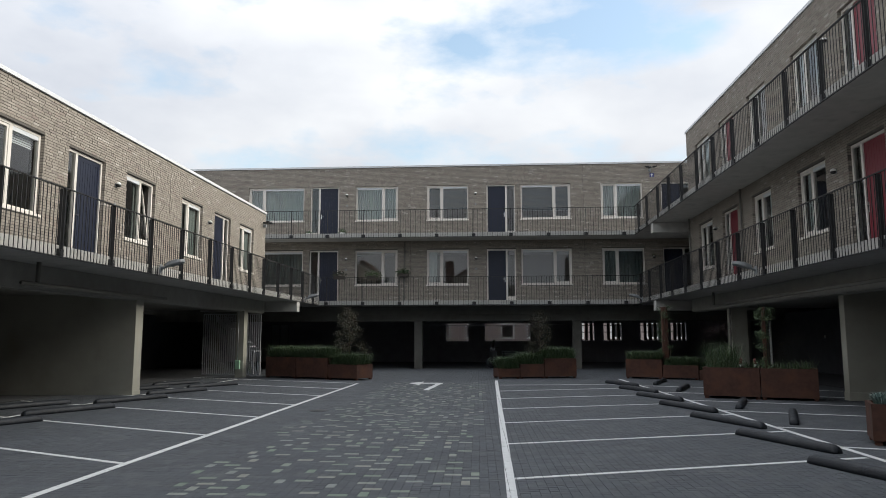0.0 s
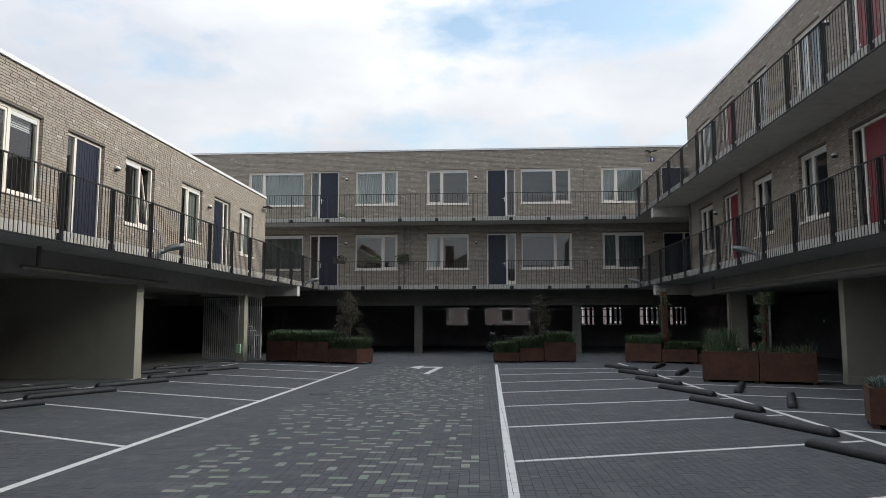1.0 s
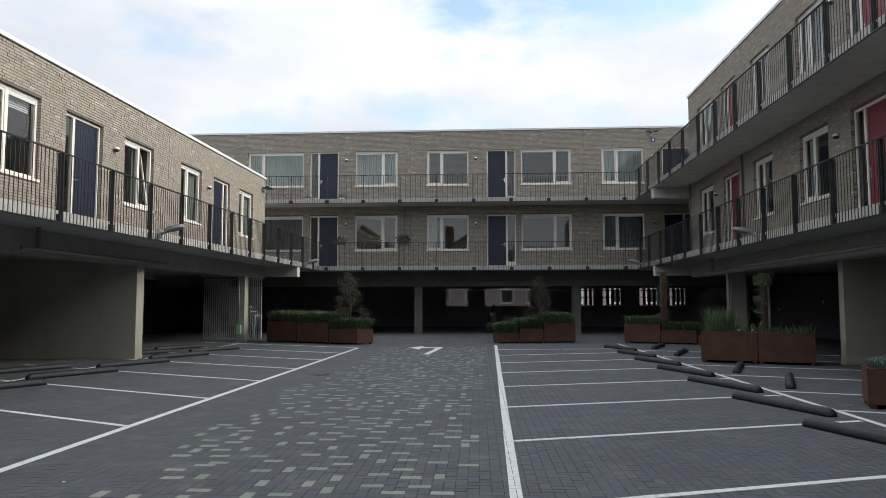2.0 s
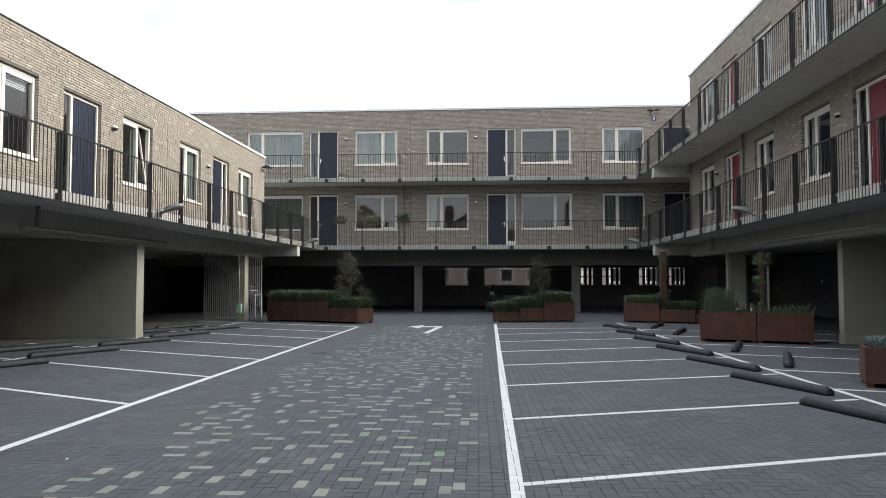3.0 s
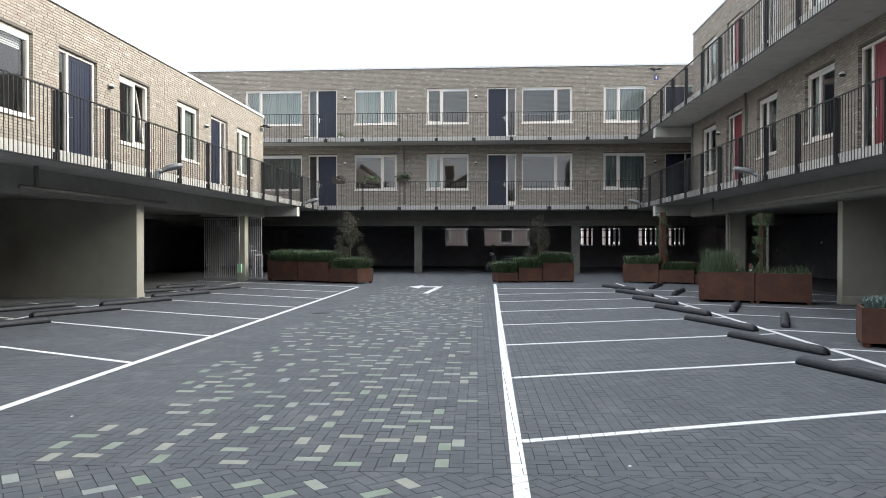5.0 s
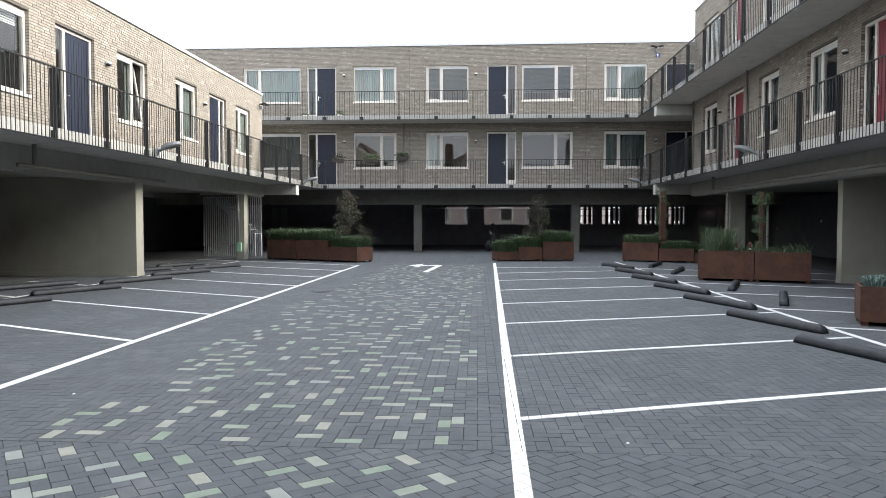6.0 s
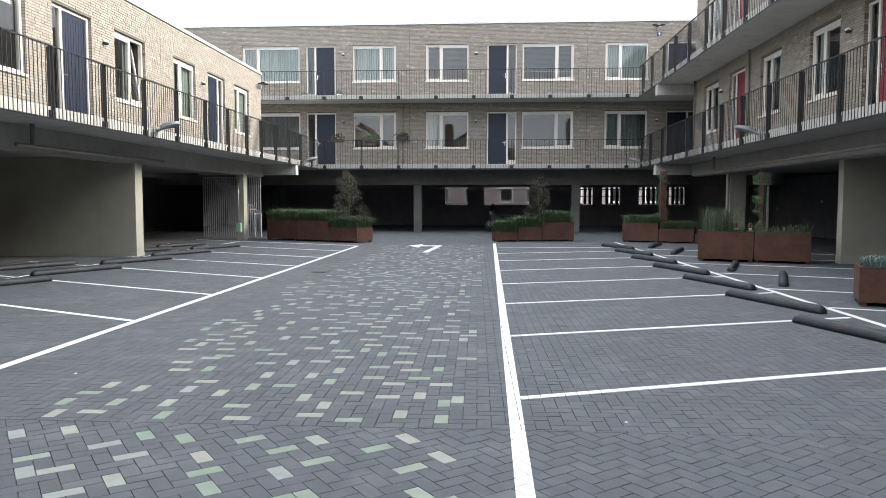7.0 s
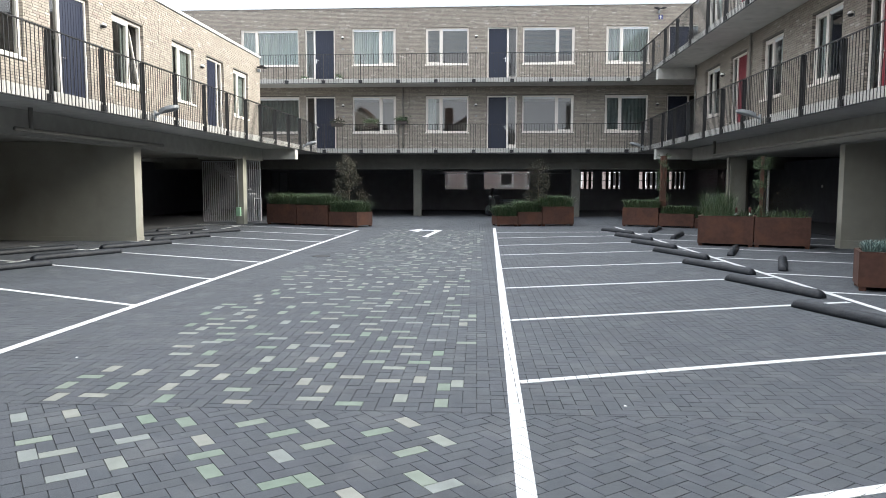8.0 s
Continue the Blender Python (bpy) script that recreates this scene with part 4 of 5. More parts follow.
# ---- wheel stops ----
def wheel_stop(p, q):
    a, b = Vector((*p, 0)), Vector((*q, 0))
    L = (b - a).length
    prof = [(-0.082, 0.0), (-0.082, 0.04), (-0.07, 0.08), (-0.04, 0.108), (0.0, 0.117), (0.04, 0.108), (0.07, 0.08), (0.082, 0.04), (0.082, 0.0)]
    verts, faces = [], []
    stations = [(0.0, 0.62), (0.03, 0.86), (0.09, 1.0), (L * 0.5, 1.0), (L - 0.09, 1.0), (L - 0.03, 0.86), (L, 0.62)]
    for s, k in stations:
        verts += [(s, y * (0.5 + 0.5 * k), z * k) for y, z in prof]
    n = len(prof)
    for i in range(len(stations) - 1):
        for k in range(n):
            k2 = (k + 1) % n
            faces.append((i * n + k, (i + 1) * n + k, (i + 1) * n + k2, i * n + k2))
    faces += [tuple(range(n)), tuple(range(len(verts) - 1, len(verts) - n - 1, -1))]
    d = (b - a).normalized()
    m = Matrix.Translation((a.x, a.y, 0.002)) @ Matrix.Rotation(math.atan2(d.y, d.x), 4, "Z")
    return solid("wheel_stop", mesh_of("wheel_stop", verts, faces, M_RUBBER, smooth=True), "dark rounded rubber wheel stop lying across a parking bay", "wheel stop", m, group="wheel stops in the parking bays")


for i in range(7):
    y = 9.08 + 2.535 * i
    wheel_stop((3.84, y + 0.02), (4.47, y - 1.84))
for i in range(5):
    y = 12.75 + 2.54 * i
    wheel_stop((-8.2, y + 0.05), (-9.05, y - 1.75))
for y in (16.2, 23.85, 21.3):
    wheel_stop((-9.72, y), (-10.55, y - 1.8))
for y in (12.85, 15.6, 20.45, 23.3):
    wheel_stop((5.2, y + 0.05), (5.95, y + 1.95))


# ---- planting ----
def blades(name, area, count, h0, h1, mat, lean=0.35, width=0.012, seed=1, base=0.0):
    rng = random.Random(seed)
    x0, x1, y0, y1 = area
    verts, faces = [], []
    for _ in range(count):
        x, y = rng.uniform(x0, x1), rng.uniform(y0, y1)
        h = rng.uniform(h0, h1)
        a = rng.uniform(0, 2 * math.pi)
        ex = max(0.0, abs((x - x0) / (x1 - x0) - 0.5) * 2 - 0.55)
        l = lean * h * rng.uniform(0.2, 1.0) + 0.12 * ex
        dx, dy = math.cos(a) * l, math.sin(a) * l
        wx, wy = -math.sin(a) * width, math.cos(a) * width
        k = len(verts)
        verts += [(x - wx, y - wy, base), (x + wx, y + wy, base), (x + dx * 0.4 + wx * 0.8, y + dy * 0.4 + wy * 0.8, base + h * 0.62),
                  (x + dx * 0.4 - wx * 0.8, y + dy * 0.4 - wy * 0.8, base + h * 0.62), (x + dx, y + dy, base + h * rng.uniform(0.88, 1.0) * (1 - 0.3 * min(1.0, l / h)))]
        faces += [(k, k + 1, k + 2, k + 3), (k + 3, k + 2, k + 4)]
    return mesh_of(name, verts, faces, mat)


def leaf_cloud(name, centres, per, spread, size, mat, seed=1):
    rng = random.Random(seed)
    verts, faces = [], []
    for c in centres:
        for _ in range(per):
            p = Vector(c) + Vector((rng.gauss(0, 1), rng.gauss(0, 1), rng.gauss(0, 0.8))) * spread
            a = Vector((rng.gauss(0, 1), rng.gauss(0, 1), rng.gauss(0, 0.7))).normalized()
            b = a.orthogonal().normalized()
            b.rotate(Matrix.Rotation(rng.uniform(0, 6.28), 3, a))
            c2 = a.cross(b)
            s = size * rng.uniform(0.6, 1.25)
            k = len(verts)
            verts += [p, p + b * s * 0.5 + c2 * s * 0.32 + a * s * 0.06, p + b * s, p + b * s * 0.5 - c2 * s * 0.32 + a * s * 0.06]
            faces.append((k, k + 1, k + 2, k + 3))
    return mesh_of(name, verts, faces, mat)


def planter_box(m, w, d, h, label):
    """Local x along the front, y to the rear; stands on short feet."""
    ob = thing("planter", label, "planter", m, group="corten planters round the court")
    t = 0.03
    part("shell", boxes("shell", [(0, w, 0, t, 0.06, h), (0, w, d - t, d, 0.06, h), (0, t, t, d - t, 0.06, h), (w - t, w, t, d - t, 0.06, h), (t, w - t, t, d - t, 0.06, 0.1)], M_CORTEN, 0.004), ob)
    part("rim", boxes("rim", [(-0.004, w + 0.004, -0.004, 0.05, h, h + 0.006), (-0.004, w + 0.004, d - 0.05, d + 0.004, h, h + 0.006), (-0.004, 0.05, 0.05, d - 0.05, h, h + 0.006), (w - 0.05, w + 0.004, 0.05, d - 0.05, h, h + 0.006)], M_CORTEN), ob)
    foot = boxes("foot", [(0, 0.09, 0, 0.09, -0.001, 0.06)], M_CORTEN)
    for fx, fy in ((0.02, 0.02), (w - 0.11, 0.02), (0.02, d - 0.11), (w - 0.11, d - 0.11)):
        part("foot", foot, ob, at=Matrix.Translation((fx, fy, 0)))
    part("soil", boxes("soil", [(t, w - t, t, d - t, 0.1, h - 0.06)], M_SOIL), ob)
    return ob


def grass_in(m, w, d, h, count, h0, h1, mat, label, seed, lean=0.4, width=0.011):
    ob = solid("ornamental_grass", blades("ornamental_grass", (0.05, w - 0.05, 0.05, d - 0.05), count, h0, h1, mat, lean, width, seed, h - 0.062), label, "grass", m, group="grasses in the planters")
    return ob


def row(x, y, angle):
    return Matrix.Translation((x, y, 0)) @ Matrix.Rotation(radians(angle), 4, "Z")


CORTEN_LABEL = "rust-brown corten steel planter box on short feet"
GRASS_LABEL = "dense green grass growing out of a corten planter"
# north-west group: set square to the slanted bays
A = row(-8.62, 27.25, -26.5)
for i, (u0, u1, h) in enumerate(((0.0, 1.5, 0.78), (1.53, 3.03, 0.77), (3.06, 4.36, 0.54))):
    mm = A @ Matrix.Translation((u0, 0, 0))
    planter_box(mm, u1 - u0, 0.95, h, CORTEN_LABEL)
    grass_in(mm, u1 - u0, 0.95, h, 4200, 0.22, 0.68, M_GRASS, GRASS_LABEL, 10 + i, 1.25, 0.006)
# north-middle group
B = row(0.12, 26.55, 12)
for i, (u0, u1, h) in enumerate(((0.19, 0.98, 0.36), (1.0, 1.91, 0.52), (1.93, 3.15, 0.72))):
    mm = B @ Matrix.Translation((u0, 0, 0))
    planter_box(mm, u1 - u0, 0.95, h, CORTEN_LABEL)
    grass_in(mm, u1 - u0, 0.95, h, 3600, 0.2, 0.68, M_GRASS, GRASS_LABEL, 20 + i, 1.25, 0.006)
# north-east group
C = row(4.98, 27.05, -24)
for i, (u0, u1, h) in enumerate(((0.0, 1.3, 0.7), (1.33, 2.55, 0.5), (2.58, 3.2, 0.35))):
    mm = C @ Matrix.Translation((u0, 0, 0))
    planter_box(mm, u1 - u0, 0.9, h, CORTEN_LABEL)
    grass_in(mm, u1 - u0, 0.9, h, 3000, 0.15, 0.52, M_GRASS, GRASS_LABEL, 30 + i, 1.2, 0.006)
# large pair on the east side
D = row(5.18, 18.5, -21)
for i, (u0, u1, h) in enumerate(((0.12, 1.42, 0.75), (1.44, 2.68, 0.74))):
    mm = D @ Matrix.Translation((u0, 0, 0))
    planter_box(mm, u1 - u0, 1.0, h, CORTEN_LABEL)
    grass_in(mm, u1 - u0, 1.0, h, 320, 0.1, 0.4, M_GRASS, "loose green grass in a corten planter", 40 + i, 1.2, 0.005)
solid("ornamental_grass", blades("ornamental_grass", (0.2, 0.95, 0.1, 0.9), 800, 0.3, 1.05, M_GRASS, 1.15, 0.0028, 51, 0.69), "tall loose grass clump with thin blades", "grass", D, group="grasses in the planters")
solid("seed_head", leaf_cloud("seed_head", [(0.2 + 0.11 * i, 0.3 + 0.09 * (i % 4), 1.62 + 0.07 * ((i * 5) % 4)) for i in range(6)], 70, 0.12, 0.022, M_PURPLE, 52), "reddish feathery seed heads above a grass clump", "grass", D, kind="stuff")
# small box nearest the court entrance
E_ = row(5.31, 10.55, -21)
planter_box(E_, 1.1, 0.75, 0.56, CORTEN_LABEL)
solid("ornamental_grass", blades("ornamental_grass", (0.1, 1.0, 0.1, 0.65), 1500, 0.12, 0.3, M_BLUEGRASS, 0.9, 0.007, 61, 0.5), "low blue-green cushion of fine grass in a planter", "grass", E_, group="grasses in the planters")


def small_tree(m, height, spread, mat, seed, leaf=0.07, per=26, label="", cloud=0.085):
    rng = random.Random(seed)
    ob = thing("small_tree", label, "tree", m, group="small trees in the planters")
    tips = []
    top = (rng.uniform(-0.05, 0.05), rng.uniform(-0.05, 0.05), height * 0.94)
    part("trunk", tube("trunk", [(0, 0, 0), (0.02, 0.01, height * 0.35), (-0.02, 0.02, height * 0.7), top], 0.02, M_BARK, 7, (0.024, 0.02, 0.014, 0.005)), ob)
    for i in range(16):
        z = height * (0.2 + 0.72 * i / 15)
        a = i * 2.4 + rng.uniform(-0.4, 0.4)
        r = spread * (1.0 - 0.62 * (i / 15)) * rng.uniform(0.65, 1.1)
        end = Vector((math.cos(a) * r, math.sin(a) * r, z + rng.uniform(0.05, 0.22)))
        mid = Vector((math.cos(a) * r * 0.5, math.sin(a) * r * 0.5, z + 0.04))
        part("branch", tube("branch", [(0, 0, z - 0.03), mid, end], 0.008, M_BARK, 5, (0.011, 0.008, 0.003)), ob)
        tips += [end, mid * 0.4 + end * 0.6, end * 0.85]
    tips.append(Vector(top))
    part("crown", leaf_cloud("crown", tips, per, cloud, leaf, mat, seed + 1), ob)
    return ob


small_tree(A @ Matrix.Translation((3.62, 0.5, 0.48)), 2.05, 0.62, M_OLIVE, 5, 0.05, 70, "slender bronze-leaved young tree in a planter")
small_tree(B @ Matrix.Translation((1.9, 0.5, 0.46)), 2.0, 0.6, M_OLIVE, 8, 0.05, 34, "slender dark-leaved young tree in a planter")


def climber(m, height, seed, mat, post_mat, label, w=0.1):
    rng = random.Random(seed)
    ob = thing("climbing_plant", label, "climbing plant", m, group="climbers on posts")
    part("post", boxes("post", [(-w, w, -w, w, 0.0, height)], post_mat, 0.01), ob)
    centres = []
    for i in range(26):
        z = height * rng.betavariate(1.7, 1.1)
        a = rng.uniform(0, 6.28)
        centres.append((math.cos(a) * (w + 0.09), math.sin(a) * (w + 0.09), z))
    part("stem", tube("stem", [(w + 0.03, -w - 0.02, 0), (w + 0.05, -w - 0.03, height * 0.4), (-0.05, -w - 0.03, height * 0.7), (0.05, -w - 0.03, height)], 0.012, M_BARK, 6), ob)
    part("foliage", leaf_cloud("foliage", centres, 60, 0.055, 0.04, mat, seed + 3), ob)
    return ob


climber(Matrix.Translation((6.42, 26.95, -0.01)), 2.62, 71, M_LEAF, M_CORTEN, "rust-brown post with a sparse climbing plant")
climber(D @ Matrix.Translation((1.56, 0.55, 0.69)), 1.55, 75, M_LEAF, M_CORTEN, "brown stake with a dense green climber in a planter", 0.045)
solid("shrub", leaf_cloud("shrub", [(1.75 + 0.16 * (i % 6), 0.3 + 0.3 * (i % 3), 0.8 + 0.16 * (i % 5) + 0.05 * (i % 2)) for i in range(16)], 30, 0.09, 0.028, M_OLIVE, 77), "sparse dark shrub in a corten planter", "shrub", D, kind="stuff")

# planted pots on the galleries
def flower_pot(x, y, z, r, mat, seed, label):
    ob = thing("flower_pot", label, "flower pot", pose(x, y, z), group="plants on the galleries")
    part("pot", lathe("pot", [(r * 0.7, 0), (r * 0.95, r * 1.1), (r, r * 1.3), (r * 0.85, r * 1.3)], M_TERRACOTTA if seed % 2 else M_WHITE, 14), ob)
    part("foliage", leaf_cloud("foliage", [(0, 0, r * 1.5), (r * 0.5, 0, r * 1.5), (-r * 0.5, 0, r * 1.45)], 60, r * 0.45, r * 0.45, mat, seed), ob)
    return ob


flower_pot(-9.0, YB - 0.3, DECK + STOREY - 0.002, 0.13, M_LEAF, 82, "white pot with a small green plant on the deck")
flower_pot(-7.3, YB - 0.25, DECK + STOREY - 0.002, 0.15, M_LEAF, 84, "white pot with a bushy green plant on the deck")
for x, z in ((-7.15, 4.4), (-5.55, 4.4), (-4.25, 4.62)):
    ob = thing("hanging_basket", "dark planter with trailing green plant hooked on the railing", "hanging basket", pose(x, YB - GAL - 0.02 if x < -5 else YB - 0.2, z), group="plants on the galleries")
    part("basket", boxes("basket", [(-0.28, 0.28, -0.12, 0.0, -0.14, 0.02)], M_TERRACOTTA, 0.02), ob)
    part("hook", boxes("hook", [(-0.2, 0.2, -0.02, 0.05, 0.0, 0.012)], M_STEEL), ob)
    part("foliage", leaf_cloud("foliage", [(-0.2, -0.06, 0.08), (0, -0.06, 0.12), (0.2, -0.06, 0.08)], 90, 0.09, 0.07, M_LEAF if x > -7 else M_OLIVE, int(x * -10)), ob)


# ---- parked scooter in the car deck ----
def scooter(m):
    ob = thing("motor_scooter", "dark motor scooter parked in the shade of the car deck", "scooter", m)
    for x in (-0.62, 0.62):
        ring = [(0.16, -0.05), (0.22, -0.05), (0.255, -0.03), (0.265, 0.0), (0.255, 0.03), (0.22, 0.05), (0.16, 0.05)]
        wheel = part("wheel", lathe("wheel", ring, M_RUBBER), ob, at=Matrix.Translation((x, 0, 0.265)) @ Matrix.Rotation(radians(90), 4, "X"))
        part("rim", lathe("rim", [(0.05, -0.055), (0.16, -0.05), (0.16, 0.05), (0.05, 0.055)], M_STEEL), wheel, "dark alloy rim")
    part("body", boxes("body", [(0.05, 0.72, -0.16, 0.16, 0.38, 0.72), (-0.4, 0.1, -0.15, 0.15, 0.28, 0.38), (-0.62, -0.38, -0.18, 0.18, 0.3, 0.85)], M_BLACK, 0.04), ob)
    part("seat", boxes("seat", [(0.0, 0.76, -0.14, 0.14, 0.72, 0.82)], M_RUBBER, 0.035), ob)
    part("fork", tube("fork", [(-0.62, 0, 0.26), (-0.5, 0, 0.6), (-0.42, 0, 0.98)], 0.03, M_GALV, 8), ob)
    part("handlebar", tube("handlebar", [(-0.3, -0.34, 1.03), (-0.42, -0.15, 1.0), (-0.42, 0.15, 1.0), (-0.3, 0.34, 1.03)], 0.018, M_BLACK, 8), ob)
    part("headlight", lathe("headlight", [(0.02, 0.06), (0.09, 0.03), (0.1, 0.0), (0.08, -0.08)], M_LAMP, 14), ob, "round headlight", at=Matrix.Translation((-0.6, 0, 0.92)) @ Matrix.Rotation(radians(-90), 4, "Y"))
    part("windscreen", mesh_of("windscreen", [(-0.6, -0.2, 0.95), (-0.6, 0.2, 0.95), (-0.44, 0.16, 1.4), (-0.44, -0.16, 1.4), (-0.595, -0.2, 0.95), (-0.595, 0.2, 0.95), (-0.435, 0.16, 1.4), (-0.435, -0.16, 1.4)],
                               [(0, 1, 2, 3), (7, 6, 5, 4), (0, 4, 5, 1), (1, 5, 6, 2), (2, 6, 7, 3), (3, 7, 4, 0)], M_GLASS), ob)
    part("stand", tube("stand", [(0.1, -0.05, 0.3), (0.15, -0.22, 0.0)], 0.014, M_GALV, 6), ob)
    return ob


scooter(row(0.62, 36.3, 20) @ Matrix.Translation((0, 0, -0.004)))

for x in (7.62, 8.05):
    ob = thing("marker_post", "white marker post with a red band beside the column", "post", pose(x, 22.6, 0), group="marker posts by the column")
    part("shaft", lathe("shaft", [(0.045, -0.01), (0.045, 0.68)], M_WHITE, 12), ob)
    part("band", lathe("band", [(0.048, 0.68), (0.048, 0.82), (0.03, 0.85)], M_RED, 12), ob, "red reflective band")


# small fittings in the car deck
cable = thing("ceiling_conduit", "thin dark conduit slung across the rear car deck", "conduit", pose(0, 36.4, 2.12))
part("run", tube("run", [(-3.3, 0, 0.02), (-1.0, 0, 0.0), (4.2, 0, 0.01)], 0.018, M_LAMP, 8), cable)
for x in (-3.3, 0.6, 4.2):
    part("hanger", tube("hanger", [(x, 0, 0.0), (x, 0, 0.545)], 0.008, M_LAMP, 6), cable)
# added white upright, stands in for a bright vertical strip in the deck
pole = thing("bright_strip_pole", "slim white upright added for a bright strip in the east car deck", "pole", pose(10.0, 26.4, 0))
part("shaft", lathe("shaft", [(0.04, -0.012), (0.04, 2.05), (0.03, 2.08)], M_WHITE, 12), pole)
part("base_plate", boxes("base_plate", [(-0.1, 0.1, -0.1, 0.1, -0.012, 0.004)], M_GALV), pole)
notice = solid("door_notice", boxes("door_notice", [(-0.012, 0.0, -0.07, 0.07, 0.0, 0.12)], M_WHITE, 0.003), "small white notice on the dark car deck wall", "notice", pose(13.996, 31.1, 1.45))
for x, y, a in ((0.94, 4.83, 20), (-3.58, 5.9, 70)):
    scrap = [(-0.011, -0.006, 0.002), (0.01, -0.007, 0.004), (0.012, 0.004, 0.002), (0.0, 0.008, 0.005), (-0.01, 0.006, 0.003)]
    low = [(u, v, -0.001) for u, v, _ in scrap]
    solid("paper_scrap", mesh_of("paper_scrap", scrap + low, [(0, 1, 2, 3, 4), (0, 5, 6, 1), (1, 6, 7, 2), (2, 7, 8, 3), (3, 8, 9, 4), (4, 9, 5, 0)], M_WHITE),
          "tiny crumpled white scrap lying on the paving", "litter", pose(x, y, 0.002, 0, 0, a), group="litter on the paving")


# ---- painted lines and paving ----
def clip_poly(poly, quad):
    out = poly
    for i in range(len(quad)):
        (ax, ay), (bx, by) = quad[i], quad[(i + 1) % len(quad)]
        res = []
        for j in range(len(out)):
            p, q = out[j], out[(j + 1) % len(out)]
            sp = (bx - ax) * (p[1] - ay) - (by - ay) * (p[0] - ax)
            sq = (bx - ax) * (q[1] - ay) - (by - ay) * (q[0] - ax)
            if sp >= 0:
                res.append(p)
            if (sp > 0 > sq) or (sp < 0 < sq):
                t = sp / (sp - sq)
                res.append((p[0] + (q[0] - p[0]) * t, p[1] + (q[1] - p[1]) * t))
        out = res
        if len(out) < 3:
            return []
    return out


PITCH, SEAM = 0.0979, 4.61
rng = random.Random(4)
pavers = []                              # corner lists of every paver on the ground


def herringbone(x0, x1, y0, y1, angle, origin, area):
    """Lays 2:1 pavers in herringbone, turned by angle about the origin, and cuts them at the edges of the area."""
    ca, sn = math.cos(angle), math.sin(angle)
    ox, oy = origin
    local = [((x - ox) * ca + (y - oy) * sn, -(x - ox) * sn + (y - oy) * ca) for x in (x0, x1) for y in (y0, y1)]
    i0, i1 = int(min(q[0] for q in local) / PITCH) - 3, int(max(q[0] for q in local) / PITCH) + 3
    j0, j1 = int(min(q[1] for q in local) / PITCH) - 3, int(max(q[1] for q in local) / PITCH) + 3
    g = 0.0015
    for i in range(i0, i1):
        for j in range(j0, j1):
            k = (i - j) % 4
            if k not in (0, 3):
                continue
            w, h = (2 * PITCH, PITCH) if k == 0 else (PITCH, 2 * PITCH)
            lx, ly = i * PITCH, j * PITCH
            mx, my = ox + (lx + w / 2) * ca - (ly + h / 2) * sn, oy + (lx + w / 2) * sn + (ly + h / 2) * ca
            if not (x0 - 0.2 < mx < x1 + 0.2 and y0 - 0.2 < my < y1 + 0.2):
                continue
            c = [(lx + g, ly + g), (lx + w - g, ly + g), (lx + w - g, ly + h - g), (lx + g, ly + h - g)]
            c = [(ox + x * ca - y * sn, oy + x * sn + y * ca) for x, y in c]
            if not all(x0 <= x <= x1 and y0 <= y <= y1 for x, y in c):
                c = clip_poly(c, area)
            if len(c) >= 3:
                pavers.append(c)


def rect(x0, x1, y0, y1):
    return [(x0, y0), (x1, y0), (x1, y1), (x0, y1)]


herringbone(-11.4, 10.4, -2.0, SEAM, radians(37.36), (-1.306, 3.919), rect(-11.4, 10.4, -2.0, SEAM))
herringbone(-11.4, 10.4, SEAM, 35.6, radians(0.97), (-1.464, 5.883), rect(-11.4, 10.4, SEAM + 0.004, 35.6))

# laying plan of the pale green pavers on both sides of the seam; the rest of the band is scattered
NEAR_GREEN = [(-1.79, 3.18), (-0.65, 3.31), (-1.06, 3.43), (-2.17, 3.44), (-0.22, 3.46), (-0.91, 3.48), (-0.34, 3.55), (-1.46, 3.56), (-2.01, 3.63), (-2.56, 3.7),
              (-2.41, 3.75), (-1.57, 3.78), (-1.15, 3.79), (-0.43, 3.91), (-2.67, 3.93), (-0.98, 3.98), (-2.1, 3.99), (-1.68, 4.0), (-0.27, 4.09), (-1.24, 4.15),
              (-2.36, 4.16), (-0.67, 4.22), (-1.92, 4.32), (-3.03, 4.33), (-1.5, 4.33), (-1.07, 4.34), (-2.19, 4.35), (-0.51, 4.41), (-2.74, 4.43)]
MID_GREEN = [(-1.74, 4.75), (-0.96, 4.77), (-3.06, 4.78), (-2.28, 4.79), (-2.82, 4.83), (-0.32, 4.83), (-1.25, 4.86), (-0.62, 4.92), (-1.84, 5.04), (-3.16, 5.07),
             (-2.77, 5.08), (-2.38, 5.08), (-1.21, 5.1), (-0.33, 5.22), (-1.41, 5.3), (-3.12, 5.32), (-0.23, 5.32), (-0.77, 5.36), (-2.09, 5.38), (-0.53, 5.41),
             (-1.07, 5.45), (-2.78, 5.47), (-2.39, 5.48), (-3.07, 5.56), (-1.9, 5.58), (-1.66, 5.64), (-2.34, 5.72), (-0.78, 5.75), (-0.38, 5.75), (-1.32, 5.79),
             (-0.98, 5.94), (-0.58, 5.95), (-1.91, 5.97), (-1.51, 5.98), (-2.74, 6.11), (-2.5, 6.16), (-1.32, 6.18), (-0.69, 6.24), (-0.44, 6.29), (-0.98, 6.33),
             (-2.84, 6.4), (-2.06, 6.41), (-1.82, 6.46), (-1.57, 6.52), (-0.79, 6.53), (-2.65, 6.6)]
PLAN = np.array(NEAR_GREEN + MID_GREEN)
greens = []
plain_v, plain_f, green_v, green_f, near_plain, near_green = [], [], [], [], [], []
centres = []
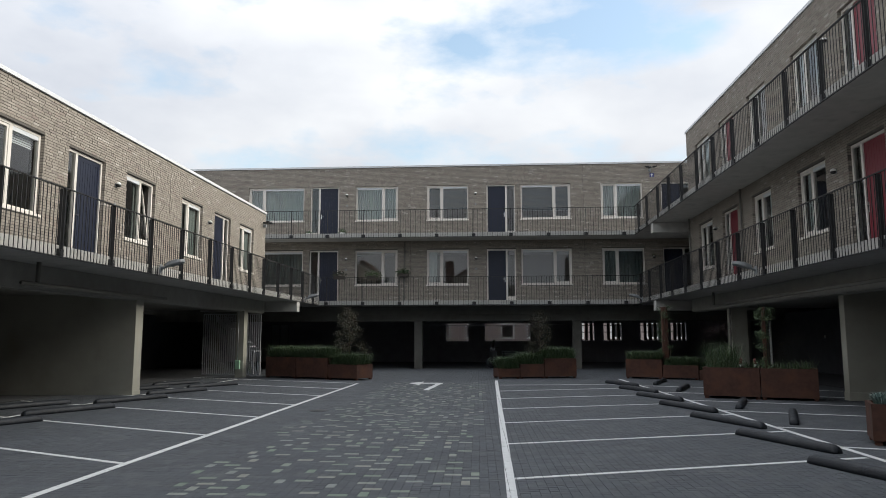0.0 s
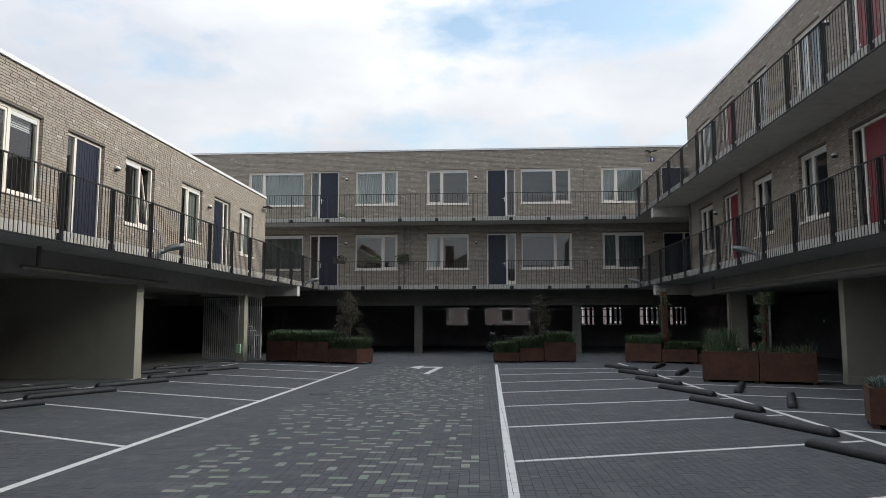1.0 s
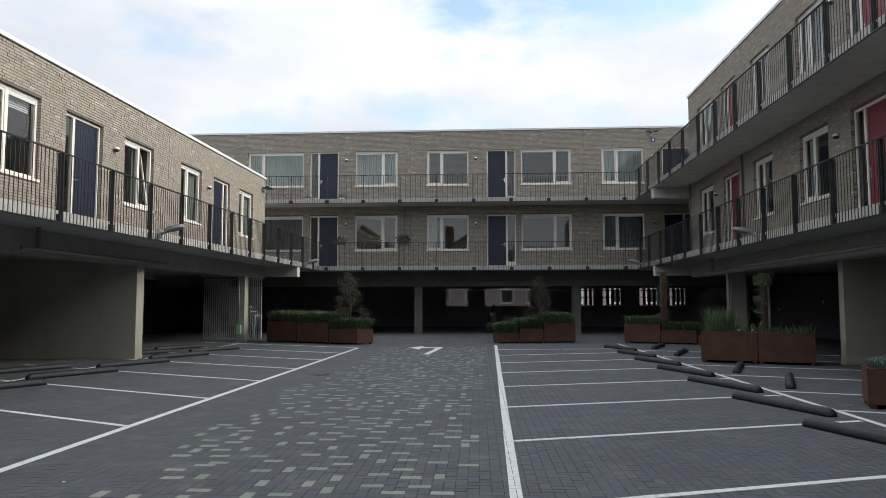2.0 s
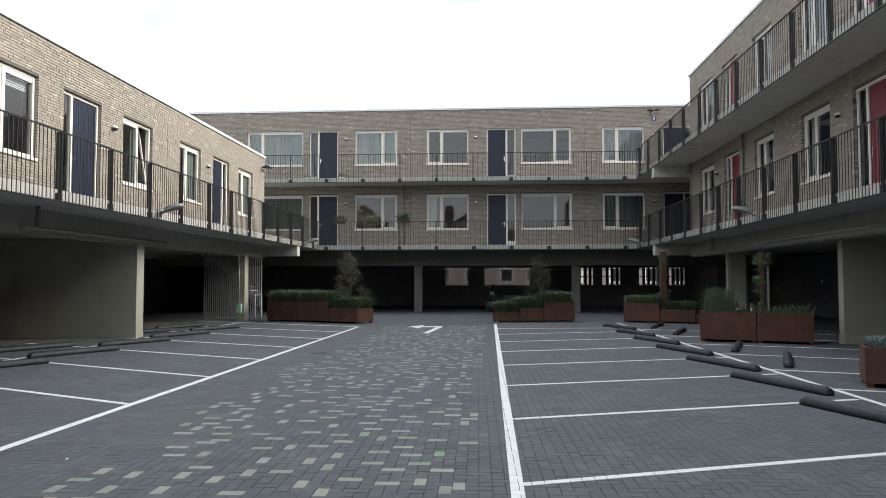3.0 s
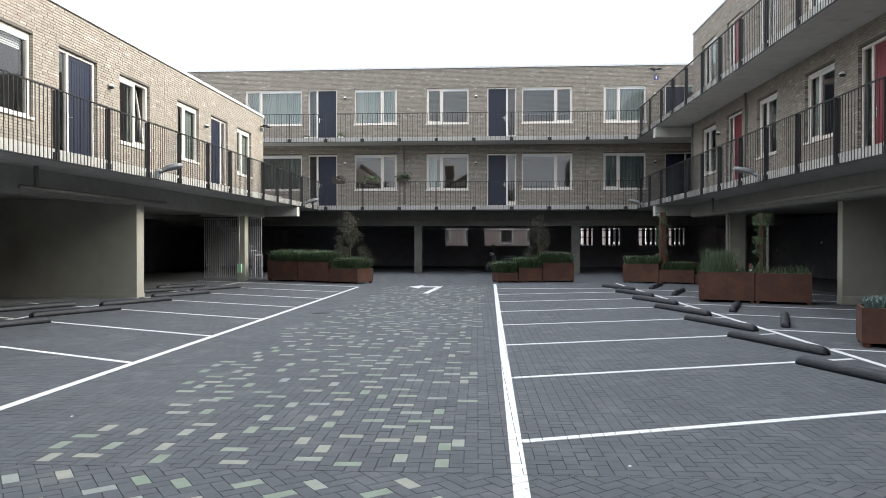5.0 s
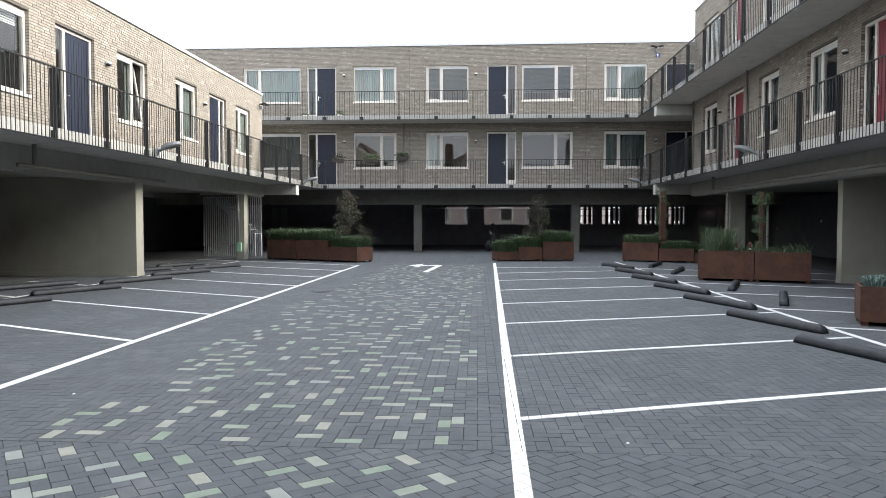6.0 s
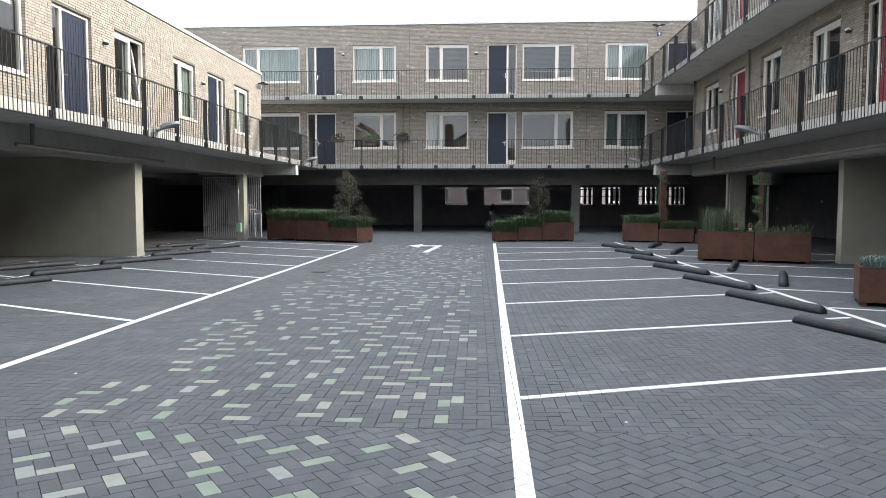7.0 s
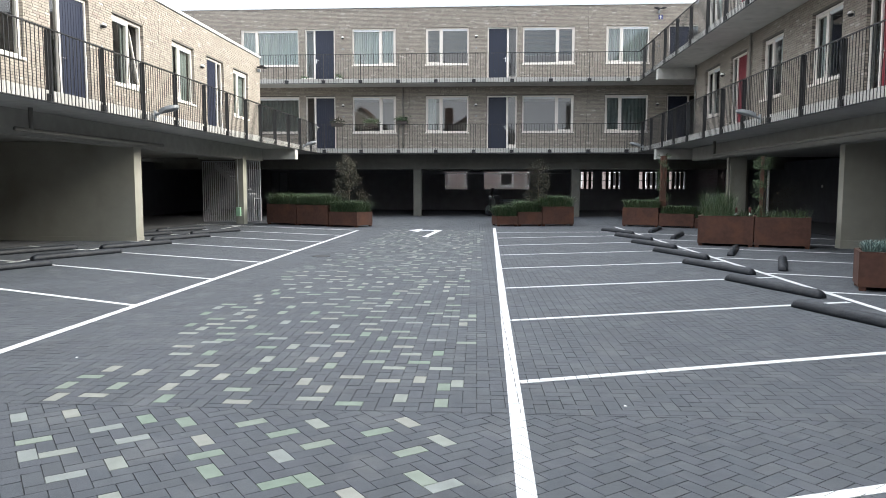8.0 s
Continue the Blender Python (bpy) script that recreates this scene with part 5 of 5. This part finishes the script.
for c in pavers:
    mx, my = sum(p[0] for p in c) / len(c), sum(p[1] for p in c) / len(c)
    centres.append((mx, my))
    left_edge = -3.3 - 0.12 * math.sin(my * 1.7) - 0.1 * math.sin(my * 0.6)
    is_green = False
    if left_edge < mx < -0.18 and -2.0 < my < 24.5 and len(c) == 4:
        if 3.1 < my < 6.66:
            is_green = bool(np.min(np.hypot(PLAN[:, 0] - mx, PLAN[:, 1] - my)) < 0.022)
        elif rng.random() < 0.24 and min([9.0] + [max(abs(mx - gx), abs(my - gy)) for gx, gy in greens[-70:]]) > 0.165:
            is_green = True
            greens.append((mx, my))
    tx, ty = rng.uniform(-0.008, 0.008), rng.uniform(-0.008, 0.008)
    top = [(x + (mx - x) * 0.022, y + (my - y) * 0.022, (x - mx) * tx + (y - my) * ty) for x, y in c]
    low = [(x, y, -0.009) for x, y in c]
    n = len(c)
    if -1.4 < mx < 1.6 and 3.1 < my < 4.3 and len(c) == 4 and len(near_plain) + len(near_green) < 300:
        (near_green if is_green else near_plain).append((mx, my, top, low))
        continue
    vs, fs = (green_v, green_f) if is_green else (plain_v, plain_f)
    k = len(vs)
    vs += top + low
    fs.append(tuple(range(k, k + n)))
    fs += [(k + i, k + n + i, k + n + (i + 1) % n, k + (i + 1) % n) for i in range(n)]
pavement = thing("pavement", "anthracite herringbone paving with scattered pale green pavers", "paving", kind="structure")
tagged(part("paving", mesh_of("paving", plain_v, plain_f, M_PAVER), pavement, "anthracite concrete pavers"), kind="stuff")
tagged(part("green_paving", mesh_of("green_paving", green_v, green_f, M_GREEN), pavement, "pale green pavers"), kind="stuff")
for items, mat in ((near_plain, M_PAVER_PIECE), (near_green, M_GREEN_PIECE)):
    for mx, my, top, low in items:
        v = [(x - mx, y - my, z) for x, y, z in top + low]
        part("paver", mesh_of("paver", v, [(0, 1, 2, 3), (0, 4, 5, 1), (1, 5, 6, 2), (2, 6, 7, 3), (3, 7, 4, 0)], mat), pavement, at=Matrix.Translation((mx, my, 0)))
centres = np.array(centres)


def painted(name, quads, label):
    """Paint on the tops of the pavers under the quads, broken at the joints."""
    verts, faces = [], []
    for q in quads:
        xs, ys = [p[0] for p in q], [p[1] for p in q]
        near = np.where((centres[:, 0] > min(xs) - 0.2) & (centres[:, 0] < max(xs) + 0.2) & (centres[:, 1] > min(ys) - 0.2) & (centres[:, 1] < max(ys) + 0.2))[0]
        for i in near:
            mx, my = centres[i]
            c = clip_poly([(x + (mx - x) * 0.015, y + (my - y) * 0.015) for x, y in pavers[i]], q)
            if len(c) >= 3:
                k = len(verts)
                verts += [(x, y, 0.0035) for x, y in c] + [(x, y, -0.001) for x, y in c]
                n = len(c)
                faces.append(tuple(range(k, k + n)))
                faces += [(k + j, k + n + j, k + n + (j + 1) % n, k + (j + 1) % n) for j in range(n)]
    return solid(name, mesh_of(name, verts, faces, M_PAINT), label, "road marking", kind="structure")


def strip(p, q, w):
    d = (Vector(q) - Vector(p)).normalized()
    n = Vector((-d.y, d.x)) * w / 2
    a, b = Vector(p), Vector(q)
    return [tuple(a - n), tuple(b - n), tuple(b + n), tuple(a + n)]


painted("lane_line", [rect(0.145, 0.245, -2.0, 25.5)], "white painted line along the lane")
painted("lane_line", [rect(-4.44, -4.34, -2.0, 23.7)], "white painted line along the lane")
painted("bay_line", [strip((4.82, 5.0), (4.64, 26.6), 0.09)], "white painted line behind the parking bays")
painted("bay_line", [rect(-9.28, -9.2, 6.0, 26.0)], "white painted line behind the parking bays")
tr, tl = math.tan(radians(19.7)), math.tan(radians(25))
for i in range(-1, 9):
    y = 2.86 + 2.525 * i if i else 2.95
    painted("bay_line", [strip((0.245, y), (4.68, y + 4.435 * (tr if i < 8 else 0.15)), 0.08)], "white painted line between two slanted parking bays")
for i in range(-1, 9):
    y = 3.52 + 2.53 * i
    if y > 0:
        painted("bay_line", [strip((-4.44, y), (-11.3, y + 6.86 * tl), 0.08)], "white painted line between two slanted parking bays")
for y in (10.4, 12.6, 15.3, 17.75, 20.3, 22.9):
    painted("bay_line", [strip((4.77, y), (9.8, y - 5.03 * 0.39), 0.08)], "white painted line between two slanted parking bays")
painted("turn_arrow", [strip((-1.87, 20.8), (-1.68, 23.72), 0.17), rect(-2.3, -1.58, 23.7, 24.12), [(-2.7, 23.9), (-2.28, 23.0), (-2.28, 24.8)]], "white painted arrow turning left on the paving")
drain = solid("drain_cover", lathe("drain_cover", [(0.2, 0.0), (0.2, 0.006), (0.17, 0.008)], M_BLACK), "round dark drain cover set in the paving", "drain cover", pose(-3.55, 14.9, 0.001))

# ---- brickwork of the three facades ----
lay_bricks(wall_left, 9.5, END - 0.005, 3.26, TOP_L - 0.005, holes(LEFT_OPEN), (14.35, 15.15, 3.4, 6.6), (20.35,))
lay_bricks(wall_right, -END + 0.005, -9.5, 3.26, TOP_R - 0.005, holes(RIGHT_OPEN), (-17.5, -16.55, 3.4, 6.2), (-23.3,))
lay_bricks(wall_back, -16.5, 12.0, 3.26, TOP_B - 0.005, holes(BACK_OPEN), (-4.5, -3.95, 3.4, 9.9), (-3.9, 4.65))
